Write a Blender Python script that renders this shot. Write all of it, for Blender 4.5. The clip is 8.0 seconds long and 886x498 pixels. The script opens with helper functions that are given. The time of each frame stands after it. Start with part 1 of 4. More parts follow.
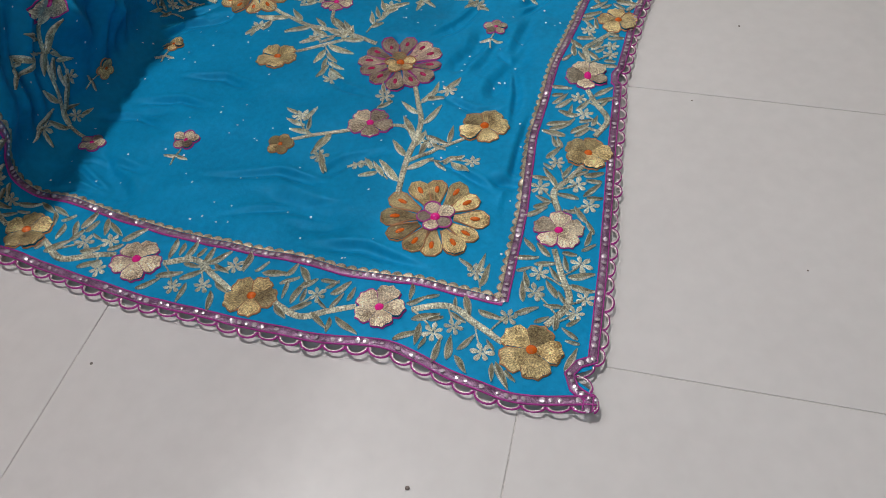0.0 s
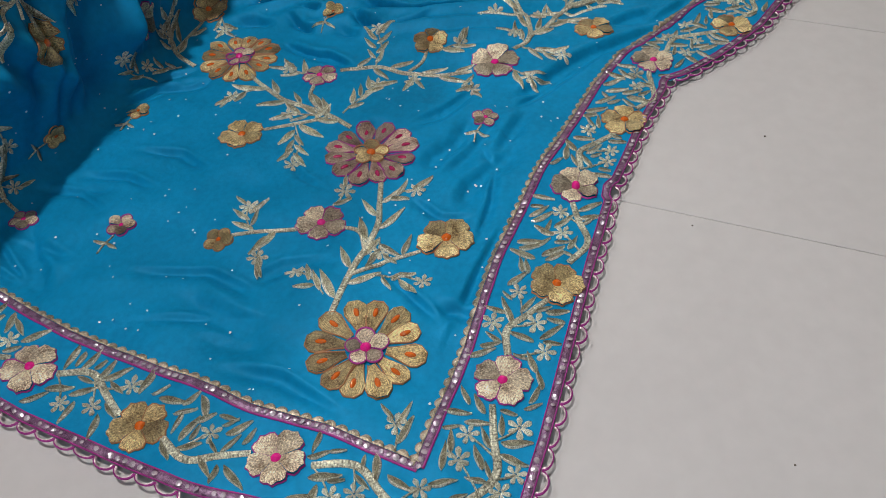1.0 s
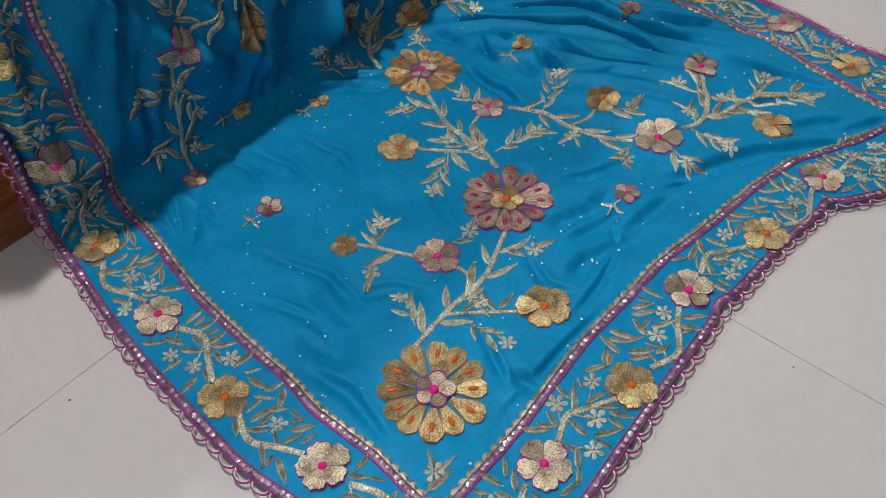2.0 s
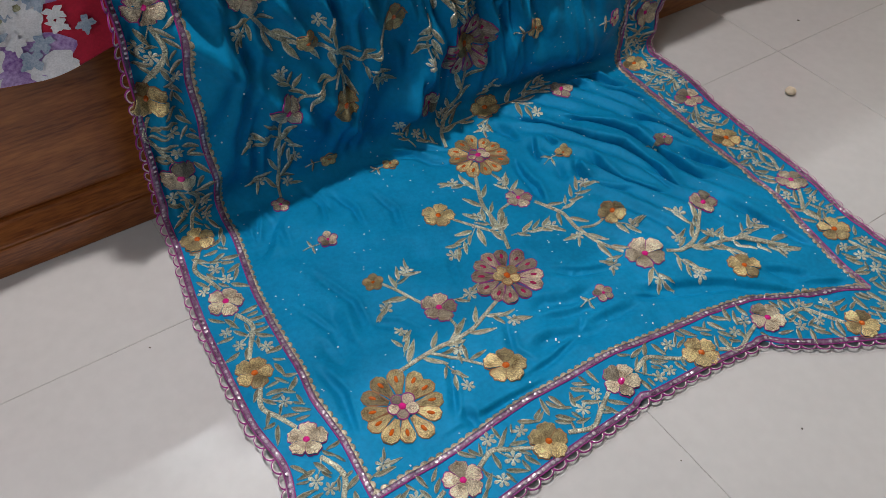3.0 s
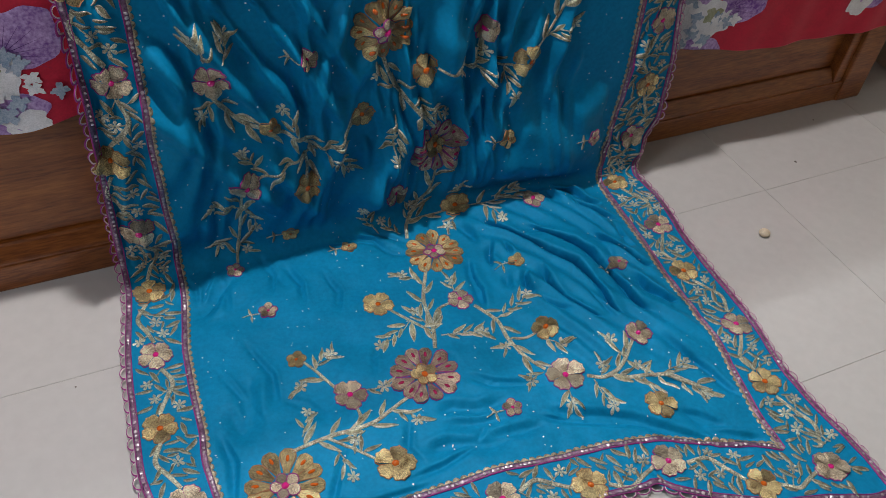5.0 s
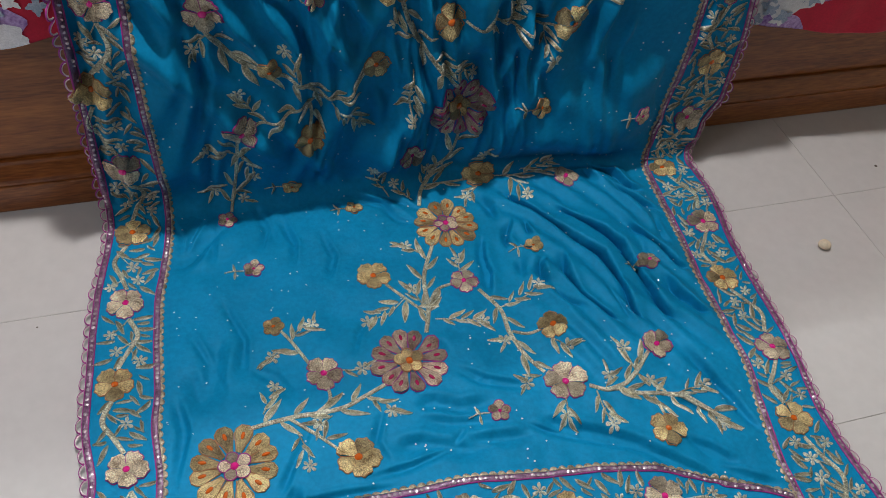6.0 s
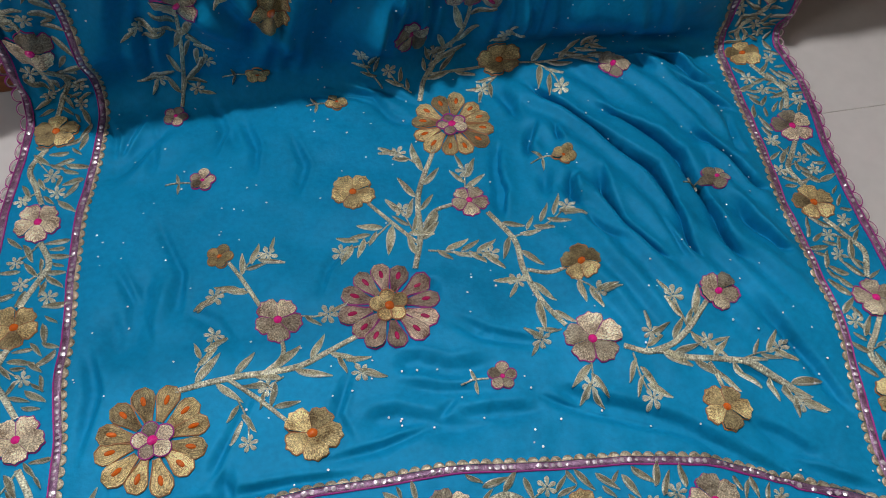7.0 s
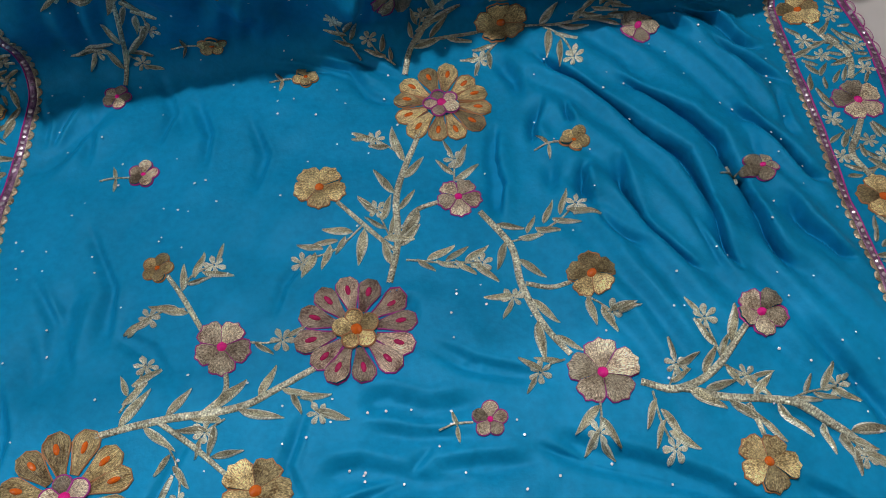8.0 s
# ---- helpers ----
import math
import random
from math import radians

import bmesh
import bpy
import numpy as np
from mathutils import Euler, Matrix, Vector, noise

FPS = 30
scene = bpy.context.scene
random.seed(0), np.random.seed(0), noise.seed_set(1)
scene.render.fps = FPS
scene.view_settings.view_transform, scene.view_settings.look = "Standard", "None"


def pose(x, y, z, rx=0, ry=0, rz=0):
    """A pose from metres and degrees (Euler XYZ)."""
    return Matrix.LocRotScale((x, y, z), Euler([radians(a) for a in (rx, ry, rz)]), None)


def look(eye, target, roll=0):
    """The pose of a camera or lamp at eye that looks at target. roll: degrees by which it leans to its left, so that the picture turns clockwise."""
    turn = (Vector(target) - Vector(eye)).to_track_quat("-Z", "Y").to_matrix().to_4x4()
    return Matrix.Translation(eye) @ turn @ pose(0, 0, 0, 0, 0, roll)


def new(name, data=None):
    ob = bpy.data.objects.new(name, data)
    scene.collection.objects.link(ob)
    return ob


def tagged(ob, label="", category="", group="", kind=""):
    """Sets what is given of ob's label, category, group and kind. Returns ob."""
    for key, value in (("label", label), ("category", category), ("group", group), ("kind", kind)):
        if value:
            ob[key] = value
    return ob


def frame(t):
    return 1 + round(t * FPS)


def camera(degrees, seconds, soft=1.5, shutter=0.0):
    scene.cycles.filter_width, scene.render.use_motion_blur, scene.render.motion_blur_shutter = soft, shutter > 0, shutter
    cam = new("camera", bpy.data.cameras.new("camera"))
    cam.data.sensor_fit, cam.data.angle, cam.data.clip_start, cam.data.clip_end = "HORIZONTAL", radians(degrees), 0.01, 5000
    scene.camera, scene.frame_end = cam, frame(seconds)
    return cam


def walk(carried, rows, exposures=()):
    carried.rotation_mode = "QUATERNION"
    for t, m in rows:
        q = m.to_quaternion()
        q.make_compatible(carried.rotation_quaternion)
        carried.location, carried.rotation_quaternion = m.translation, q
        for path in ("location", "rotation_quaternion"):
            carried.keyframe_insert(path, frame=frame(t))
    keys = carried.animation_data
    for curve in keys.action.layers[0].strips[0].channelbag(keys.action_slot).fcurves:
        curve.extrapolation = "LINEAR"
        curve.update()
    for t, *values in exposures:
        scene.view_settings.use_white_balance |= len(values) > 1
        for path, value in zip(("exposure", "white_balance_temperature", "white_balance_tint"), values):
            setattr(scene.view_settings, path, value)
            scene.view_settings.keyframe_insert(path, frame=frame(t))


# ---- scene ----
cam = camera(56.5, 8.0, soft=0.6)
PATH = [
    (0, (-0.489, -0.204, 0.695), (0.787, 0.141, -0.806), -2.9),
    (0.5, (-0.399, -0.23, 0.685), (0.919, 0.155, -0.769), -3.2),
    (1, (-0.284, -0.295, 0.676), (0.974, 0.234, -0.786), -3.6),
    (1.5, (-0.246, -0.313, 0.72), (0.868, 0.396, -0.782), -3.1),
    (2, (-0.201, -0.349, 0.774), (0.782, 0.528, -0.732), -1.6),
    (2.2, (-0.172, -0.396, 0.816), (0.745, 0.552, -0.688), -0.5),
    (3.3, (-0.213, -0.596, 1.091), (0.594, 0.518, -0.36), 3.2),
    (3.5, (-0.215, -0.611, 1.122), (0.606, 0.517, -0.311), 3.6),
    (4, (-0.189, -0.626, 1.172), (0.662, 0.547, -0.206), 4.5),
    (4.2, (-0.144, -0.631, 1.161), (0.71, 0.553, -0.206), 5.1),
    (5.3, (0.059, -0.668, 1.133), (0.676, 0.611, -0.275), 6.7),
    (5.5, (0.094, -0.654, 1.13), (0.67, 0.626, -0.294), 6.9),
    (6, (0.168, -0.576, 1.074), (0.676, 0.651, -0.421), 8.6),
    (6.5, (0.272, -0.48, 0.967), (0.694, 0.625, -0.646), 8.6),
    (7, (0.337, -0.388, 0.868), (0.644, 0.669, -0.802), 4.8),
    (7.5, (0.387, -0.313, 0.831), (0.624, 0.682, -0.888), 2.6),
    (8, (0.436, -0.261, 0.752), (0.622, 0.725, -0.978), 0.0),
]
walk(cam, [(t, look(eye, target, roll)) for t, eye, target, roll in PATH])

# ---- light ----
world = bpy.data.worlds.new("world")
scene.world = world
world.use_nodes = True
world.node_tree.nodes["Background"].inputs[0].default_value = (0.75, 0.85, 1.0, 1)
world.node_tree.nodes["Background"].inputs[1].default_value = 0.15


def area_lamp(name, m, sx, sy, watts, colour):
    data = bpy.data.lights.new(name, "AREA")
    data.shape, data.size, data.size_y, data.energy, data.color = "RECTANGLE", sx, sy, watts, colour
    ob = new(name, data)
    ob.matrix_world = m
    return ob


LAMP_Y, LAMP_X, ROOM_TOP = 0.515, 0.30, 2.75
TUBE_Y, TUBE_Z = 1.69, 2.42
area_lamp("ceiling_lamp_light", pose(LAMP_X, LAMP_Y, ROOM_TOP - 0.09), 0.09, 0.09, 38, (1.0, 0.97, 0.97))
area_lamp("tube_lamp_light", look((0.6, TUBE_Y, TUBE_Z), (0.6, 0.0, 0.2)), 1.2, 0.04, 20, (0.93, 0.97, 1.0))

# fill from the left through an assumed window, brightens the sheet and wood there
area_lamp("left_fill_light", look((-1.18, -0.35, 1.45), (0.0, 0.42, 0.25)), 0.62, 1.05, 8.5, (0.92, 0.96, 1.0))


# ---- materials ----
def material(name, colour, rough=0.5, metal=0.0, vary=0.15, scale=40.0, bump=0.0, bump_scale=400.0, stretch=(1, 1, 1), sheen=0.0, aniso=0.0, coat=0.0, rand=0.0, second=None, spec=0.5, stitch=None):
    """Principled surface with noise at two scales in colour, fine relief, and a brightness spread from object to object
    that imitates sheen.
    """
    m = bpy.data.materials.new(name)
    m.use_nodes = True
    t = m.node_tree
    n, l = t.nodes, t.links
    b = n["Principled BSDF"]
    b.inputs["Roughness"].default_value = rough
    b.inputs["Metallic"].default_value = metal
    b.inputs["Sheen Weight"].default_value = sheen
    b.inputs["Sheen Roughness"].default_value = 0.35
    b.inputs["Coat Weight"].default_value = coat
    b.inputs["Specular IOR Level"].default_value = spec
    co = n.new("ShaderNodeTexCoord")
    mp = n.new("ShaderNodeMapping")
    mp.inputs["Scale"].default_value = stretch
    l.new(co.outputs["Object"], mp.inputs["Vector"])
    n1 = n.new("ShaderNodeTexNoise")
    n1.inputs["Scale"].default_value = scale
    n1.inputs["Detail"].default_value = 4
    n2 = n.new("ShaderNodeTexNoise")
    n2.inputs["Scale"].default_value = scale * 9
    n2.inputs["Detail"].default_value = 2
    l.new(mp.outputs[0], n1.inputs["Vector"])
    l.new(mp.outputs[0], n2.inputs["Vector"])
    add = n.new("ShaderNodeMath")
    add.operation = "ADD"
    l.new(n1.outputs["Fac"], add.inputs[0])
    l.new(n2.outputs["Fac"], add.inputs[1])
    val = n.new("ShaderNodeMapRange")
    val.inputs["From Min"].default_value, val.inputs["From Max"].default_value = 0.7, 1.3
    val.inputs["To Min"].default_value, val.inputs["To Max"].default_value = 0.0, 1.0
    l.new(add.outputs[0], val.inputs["Value"])
    mix = n.new("ShaderNodeMix")
    mix.data_type = "RGBA"
    lo = [c * (1 - vary) for c in colour]
    hi = second or [min(1, c * (1 + vary)) for c in colour]
    mix.inputs[6].default_value, mix.inputs[7].default_value = (*lo, 1), (*hi, 1)
    l.new(val.outputs[0], mix.inputs[0])
    out = mix.outputs[2]
    # random brightness per object, in place of thread sheen that turns with the lamp
    if rand:
        info = n.new("ShaderNodeObjectInfo")
        mr = n.new("ShaderNodeMapRange")
        mr.inputs["To Min"].default_value, mr.inputs["To Max"].default_value = 1 - rand, 1 + rand
        l.new(info.outputs["Random"], mr.inputs["Value"])
        hsv = n.new("ShaderNodeHueSaturation")
        l.new(mr.outputs[0], hsv.inputs["Value"])
        l.new(out, hsv.inputs["Color"])
        out = hsv.outputs[0]
    rows = None
    if stitch:
        # short stitches that lie along the thread, with shade in their gaps painted into the colour
        uv = n.new("ShaderNodeUVMap")
        uv.uv_map = "thread"
        st = n.new("ShaderNodeMapping")
        st.inputs["Scale"].default_value = (*stitch, 1)
        l.new(uv.outputs[0], st.inputs["Vector"])
        rows = n.new("ShaderNodeTexNoise")
        rows.inputs["Scale"].default_value = 1.0
        rows.inputs["Detail"].default_value = 1.5
        l.new(st.outputs[0], rows.inputs["Vector"])
        gap_shade = n.new("ShaderNodeMapRange")
        gap_shade.inputs["From Min"].default_value, gap_shade.inputs["From Max"].default_value = 0.34, 0.62
        gap_shade.inputs["To Min"].default_value, gap_shade.inputs["To Max"].default_value = 0.42, 1.30
        l.new(rows.outputs["Fac"], gap_shade.inputs["Value"])
        dark = n.new("ShaderNodeVectorMath")
        dark.operation = "SCALE"
        l.new(out, dark.inputs[0])
        l.new(gap_shade.outputs[0], dark.inputs["Scale"])
        out = dark.outputs[0]
    l.new(out, b.inputs["Base Color"])
    if bump:
        n3 = n.new("ShaderNodeTexNoise")
        n3.inputs["Scale"].default_value = bump_scale
        n3.inputs["Detail"].default_value = 3
        l.new(mp.outputs[0], n3.inputs["Vector"])
        bp = n.new("ShaderNodeBump")
        bp.inputs["Strength"].default_value = bump
        bp.inputs["Distance"].default_value = 0.001
        if rows:
            both = n.new("ShaderNodeMath")
            both.operation = "MULTIPLY_ADD"
            both.inputs[1].default_value = 1.6
            l.new(rows.outputs["Fac"], both.inputs[0])
            l.new(n3.outputs["Fac"], both.inputs[2])
            l.new(both.outputs[0], bp.inputs["Height"])
        else:
            l.new(n3.outputs["Fac"], bp.inputs["Height"])
        l.new(bp.outputs[0], b.inputs["Normal"])
    if aniso:
        b.inputs["Anisotropic"].default_value = aniso
        tg = n.new("ShaderNodeTangent")
        tg.direction_type, tg.uv_map = "UV_MAP", "thread"
        l.new(tg.outputs[0], b.inputs["Tangent"])
    return m


M_BLUE = material("blue_satin", (0.0018, 0.228, 0.445), 0.55, 0.08, 0.12, 14, 0.40, 240, spec=0.10)
# rand paints petals pale or brown, as light on differing thread directions would
PETAL = dict(rough=0.34, metal=0.30, vary=0.55, scale=60, bump=1.0, bump_scale=420, aniso=0.8, rand=0.60, stitch=(9, 34), spec=0.8)
M_GOLD = material("gold_thread", (0.40, 0.21, 0.05), second=(0.98, 0.78, 0.38), **PETAL)
M_ROSE = material("rose_gold_thread", (0.44, 0.27, 0.15), second=(0.98, 0.84, 0.60), **PETAL)
M_MAROON = material("maroon_gold_thread", (0.42, 0.17, 0.12), second=(0.95, 0.76, 0.56), **PETAL)
M_LEAF = material("dull_gold_thread", (0.24, 0.20, 0.10), 0.32, 0.30, 0.5, 90, 1.0, 500, aniso=0.6, rand=0.4, second=(0.74, 0.68, 0.45), stitch=(34, 4), spec=0.8)
M_LEAF_RIM = material("pale_gold_thread", (0.62, 0.60, 0.42), 0.28, 0.30, 0.4, 90, 1.0, 500, aniso=0.6, rand=0.2, second=(1.0, 0.98, 0.80), stitch=(34, 4), spec=0.8)
M_STEM = material("stem_thread", (0.40, 0.37, 0.24), 0.36, 0.35, 0.6, 60, 1.0, 400, second=(0.88, 0.85, 0.64), stitch=(230, 260), spec=0.8)
M_CORD_PINK = material("magenta_cord", (0.36, 0.03, 0.24), 0.5, 0.1, 0.2, 100, 0.5, 1200)
M_CORD_ORANGE = material("copper_cord", (0.42, 0.20, 0.09), 0.45, 0.3, 0.2, 100, 0.5, 1200)
M_RIBBON = material("plum_ribbon", (0.15, 0.05, 0.14), 0.34, 0.4, 0.6, 130, 1.0, 400, second=(0.34, 0.19, 0.31))
M_LACE = material("lace_gold", (0.28, 0.22, 0.14), 0.36, 0.5, 0.7, 150, 1.0, 500, second=(0.68, 0.58, 0.42))
M_SILVER = material("silver_cord", (0.72, 0.60, 0.60), 0.35, 0.6, 0.2, 120, 0.8, 900)
M_SEQUIN = material("sequin_foil", (0.85, 0.88, 0.90), 0.2, 0.25, 0.05, 100)
M_FOIL = material("ribbon_foil", (0.66, 0.56, 0.62), 0.25, 0.5, 0.2, 100)
M_GEM_ORANGE = material("orange_stone", (0.66, 0.12, 0.008), 0.08, 0, 0.2, 200, coat=1.0)
M_GEM_PINK = material("magenta_stone", (0.75, 0.012, 0.24), 0.10, 0, 0.2, 200, coat=1.0)
M_GEM_RED = material("ruby_stone", (0.42, 0.01, 0.09), 0.12, 0, 0.2, 200, coat=1.0)
M_TILE = material("cream_tile", (0.60, 0.573, 0.554), 0.22, 0, 0.035, 5, 0.05, 60, coat=0.15)
M_GROUT = material("tile_joint", (0.50, 0.47, 0.44), 0.8, 0, 0.35, 25)
# grey blue picked for unseen walls, to hold the ambient light down
M_WALL = material("wall_paint", (0.16, 0.18, 0.21), 0.7, 0, 0.04, 8, 0.15, 200)
M_WALL_EAST = material("cream_wall_paint", (0.58, 0.55, 0.45), 0.7, 0, 0.04, 8, 0.15, 200)
# for an unseen wall, dark and bluish only to cut bounce onto the hanging cloth
M_WALL_UNLIT = material("bounce_cutting_wall", (0.045, 0.065, 0.10), 0.7, 0, 0.05, 8, 0.15, 200)
# grey picked for the unseen ceiling, likewise to limit bounce
M_CEIL = material("ceiling_paint", (0.24, 0.24, 0.23), 0.8, 0, 0.03, 8)
M_WOOD = material("varnished_wood", (0.30, 0.080, 0.016), 0.34, 0, 0.42, 7, 0.1, 100, stretch=(0.5, 4, 4), coat=0.2, second=(0.43, 0.140, 0.030))
M_SHEET = material("red_cotton", (0.60, 0.012, 0.045), 0.8, 0, 0.12, 30, 0.3, 900, sheen=0.2)
M_PURPLE = material("purple_print", (0.27, 0.08, 0.46), 0.8, 0, 0.3, 22, 0.3, 900, second=(0.66, 0.46, 0.76))
M_WHITE = material("white_print", (0.86, 0.83, 0.84), 0.8, 0, 0.15, 45, 0.3, 900)
M_SKY = material("blue_print", (0.26, 0.38, 0.55), 0.8, 0, 0.2, 45, 0.3, 900, second=(0.55, 0.6, 0.68))
M_GREEN = material("green_print", (0.36, 0.36, 0.15), 0.8, 0, 0.25, 45, 0.3, 900, second=(0.58, 0.56, 0.42))
M_VEIN = material("vein_print", (0.12, 0.04, 0.20), 0.8, 0, 0.2, 45)
M_MATTRESS = material("mattress_ticking", (0.6, 0.58, 0.55), 0.8, 0, 0.1, 30)
M_PEBBLE = material("pebble_stone", (0.75, 0.62, 0.45), 0.6, 0, 0.2, 90, 0.4, 300)
M_CRUMB = material("dark_crumb", (0.16, 0.13, 0.11), 0.7, 0, 0.2, 90)
M_LAMP = bpy.data.materials.new("lamp_glass")
M_LAMP.use_nodes = True
M_LAMP.node_tree.nodes["Principled BSDF"].inputs["Emission Color"].default_value = (1, 0.97, 0.92, 1)
M_LAMP.node_tree.nodes["Principled BSDF"].inputs["Emission Strength"].default_value = 1.5


# ---- mesh helpers ----
def empty(name, m=None):
    ob = new(name)
    ob.empty_display_size = 0.05
    if m:
        ob.matrix_world = m
    return ob


def raw(name, verts, faces, mat, parent=None, label="", smooth=True, thread=None):
    me = bpy.data.meshes.new(name)
    me.from_pydata([tuple(map(float, v)) for v in verts], [], [tuple(map(int, f)) for f in faces])
    me.materials.append(mat)
    if smooth:
        me.polygons.foreach_set("use_smooth", [True] * len(me.polygons))
    if thread is not None:
        uv = me.uv_layers.new(name="thread")
        idx = np.empty(len(me.loops), int)
        me.loops.foreach_get("vertex_index", idx)
        uv.data.foreach_set("uv", np.asarray(thread, float)[idx].ravel())
    ob = new(name, me)
    if parent:
        ob.parent = parent
    if label:
        tagged(ob, label)
    return ob


def part(name, bm, mat, parent=None, label="", smooth=False):
    me = bpy.data.meshes.new(name)
    bm.to_mesh(me)
    bm.free()
    me.materials.append(mat)
    if smooth:
        me.polygons.foreach_set("use_smooth", [True] * len(me.polygons))
    ob = new(name, me)
    if parent:
        ob.parent = parent
    if label:
        tagged(ob, label)
    return ob


def box_bm(x0, x1, y0, y1, z0, z1, bevel=0.003, seg=2):
    bm = bmesh.new()
    bmesh.ops.create_cube(bm, size=1)
    for v in bm.verts:
        v.co = Vector((x0 + (v.co.x + 0.5) * (x1 - x0), y0 + (v.co.y + 0.5) * (y1 - y0), z0 + (v.co.z + 0.5) * (z1 - z0)))
    if bevel:
        bmesh.ops.bevel(bm, geom=bm.edges[:], offset=bevel, segments=seg, affect="EDGES", profile=0.6)
    return bm


def grid_faces(nu, nv):
    return [(i * nv + j, (i + 1) * nv + j, (i + 1) * nv + j + 1, i * nv + j + 1) for i in range(nu - 1) for j in range(nv - 1)]


def smooth01(a, b, x):
    t = np.clip((x - a) / (b - a), 0, 1)
    return t * t * (3 - 2 * t)


# ---- room ----
TILE, TX, TY = 0.4525, -0.018, 0.292
X0, X1, Y0, Y1 = -1.22, 2.04, -3.0, 1.78
floor = tagged(raw("floor", [(X0 - 0.2, Y0 - 0.2, -0.0012), (X1 + 0.2, Y0 - 0.2, -0.0012), (X1 + 0.2, Y1 + 0.2, -0.0012), (X0 - 0.2, Y1 + 0.2, -0.0012)], [(0, 1, 2, 3)], M_GROUT, smooth=False),
               "cream glossy ceramic tile floor with thin grey joints", "floor", kind="structure")


def wall(name, x0, x1, y0, y1, z0, z1, mat, label):
    return tagged(part(name, box_bm(x0, x1, y0, y1, z0, z1, 0), mat), label, "ceiling" if name == "ceiling" else "wall", kind="structure")


wall("wall_east", X1, X1 + 0.12, Y0 - 0.12, Y1 + 0.12, -0.006, ROOM_TOP, M_WALL_EAST, "plain cream painted plaster wall beside the bed")
WY0, WY1, WZ0, WZ1 = -0.70, 0.0, 0.90, 2.10
west = wall("wall_west", X0 - 0.12, X0, Y0 - 0.12, Y1 + 0.12, -0.006, WZ0, M_WALL, "unseen plain plaster wall with a window, grey blue to lower bounce light")
for y0, y1, z0, z1 in ((Y0 - 0.12, Y1 + 0.12, WZ1, ROOM_TOP), (Y0 - 0.12, WY0, WZ0, WZ1), (WY1, Y1 + 0.12, WZ0, WZ1)):
    part("wall_piece", box_bm(X0 - 0.12, X0, y0, y1, z0, z1, 0), M_WALL, west)
# assumed window, out of view, added to go with the fill from the left
window = tagged(empty("assumed_window", pose(X0 - 0.06, -0.35, WZ0)), "assumed unseen window, white framed, for the light from the left", "window", kind="structure")
for y0, y1, z0, z1 in ((-0.35, 0.35, 0.0, 0.05), (-0.35, 0.35, 1.15, 1.20), (-0.35, -0.30, 0.0505, 1.1495), (0.30, 0.35, 0.0505, 1.1495), (-0.025, 0.025, 0.0505, 1.1495)):
    part("window_frame", box_bm(-0.025, 0.025, y0, y1, z0, z1, 0.004), M_CEIL, window)
wall("wall_north", X0, X1, Y1, Y1 + 0.12, -0.006, ROOM_TOP, M_WALL, "unseen plain plaster wall behind the bed, grey blue to lower bounce light")
# added out of view, dark so that little light bounces back to the bed
wall("wall_south", X0, X1, Y0 - 0.12, Y0, -0.006, ROOM_TOP, M_WALL_UNLIT, "unseen plain plaster wall, dark blue to cut bounce light")
wall("ceiling", X0 - 0.12, X1 + 0.12, Y0 - 0.12, Y1 + 0.12, ROOM_TOP, ROOM_TOP + 0.1, M_CEIL, "unseen plain ceiling of the room, grey to lower bounce light")
lamp = tagged(empty("ceiling_lamp", pose(LAMP_X, LAMP_Y, ROOM_TOP)), "square white ceiling lamp that lights the room", "lamp")
part("lamp_body", box_bm(-0.27, 0.27, -0.27, 0.27, -0.05, 0, 0.01), M_CEIL, lamp)
part("diffuser", box_bm(-0.25, 0.25, -0.25, 0.25, -0.07, -0.051, 0.008), M_LAMP, lamp)
tube = tagged(empty("tube_lamp", pose(0.6, Y1, TUBE_Z)), "white tube lamp fixed on the wall above the bed", "lamp")
part("lamp_body", box_bm(-0.62, 0.62, -0.03, 0, -0.04, 0.04, 0.008), M_CEIL, tube)
part("diffuser", box_bm(-0.6, 0.6, -0.06, -0.031, -0.02, 0.02, 0.01), M_LAMP, tube)

# ---- bed ----
BF = 0.527
BX0, BX1 = -0.75, 1.84
bed = tagged(empty("bed", pose(0, 0, 0)), "dark brown varnished wooden box bed with panelled front", "bed")
part("plinth", box_bm(BX0, BX1, BF, BF + 0.04, 0.0, 0.056, 0.004), M_WOOD, bed, "plain brown base board on the floor")
prof = [(BF + 0.003, 0.0565), (BF + 0.003, 0.061), (BF + 0.006, 0.064), (BF + 0.019, 0.086), (BF + 0.023, 0.090), (BF + 0.040, 0.090), (BF + 0.040, 0.0565)]
mv = [(x, y, z) for x in (BX0, BX1 - 0.105) for y, z in prof]
k = len(prof)
raw("moulding", mv, [(i, (i + 1) % k, k + (i + 1) % k, k + i) for i in range(k)] + [tuple(range(k))[::-1], tuple(range(k, 2 * k))], M_WOOD, bed, "sloped varnished moulding strip", smooth=False)
part("panel", box_bm(BX0, BX1 - 0.10, BF + 0.030, BF + 0.05, 0.0905, 0.40, 0.002), M_WOOD, bed)
part("top_rail", box_bm(BX0, BX1, BF + 0.002, BF + 0.045, 0.4005, 0.445, 0.005), M_WOOD, bed)
part("post", box_bm(BX1 - 0.07, BX1 + 0.012, BF - 0.006, BF + 0.085, 0.0, 0.4, 0.006), M_WOOD, bed, "square corner post")
part("panel_edge", box_bm(BX1 - 0.1005, BX1 - 0.0705, BF + 0.004, BF + 0.045, 0.0525, 0.4, 0.005), M_WOOD, bed)
part("side_panel", box_bm(BX1 - 0.03, BX1, BF + 0.0855, 1.74, 0.0, 0.445, 0.004), M_WOOD, bed)
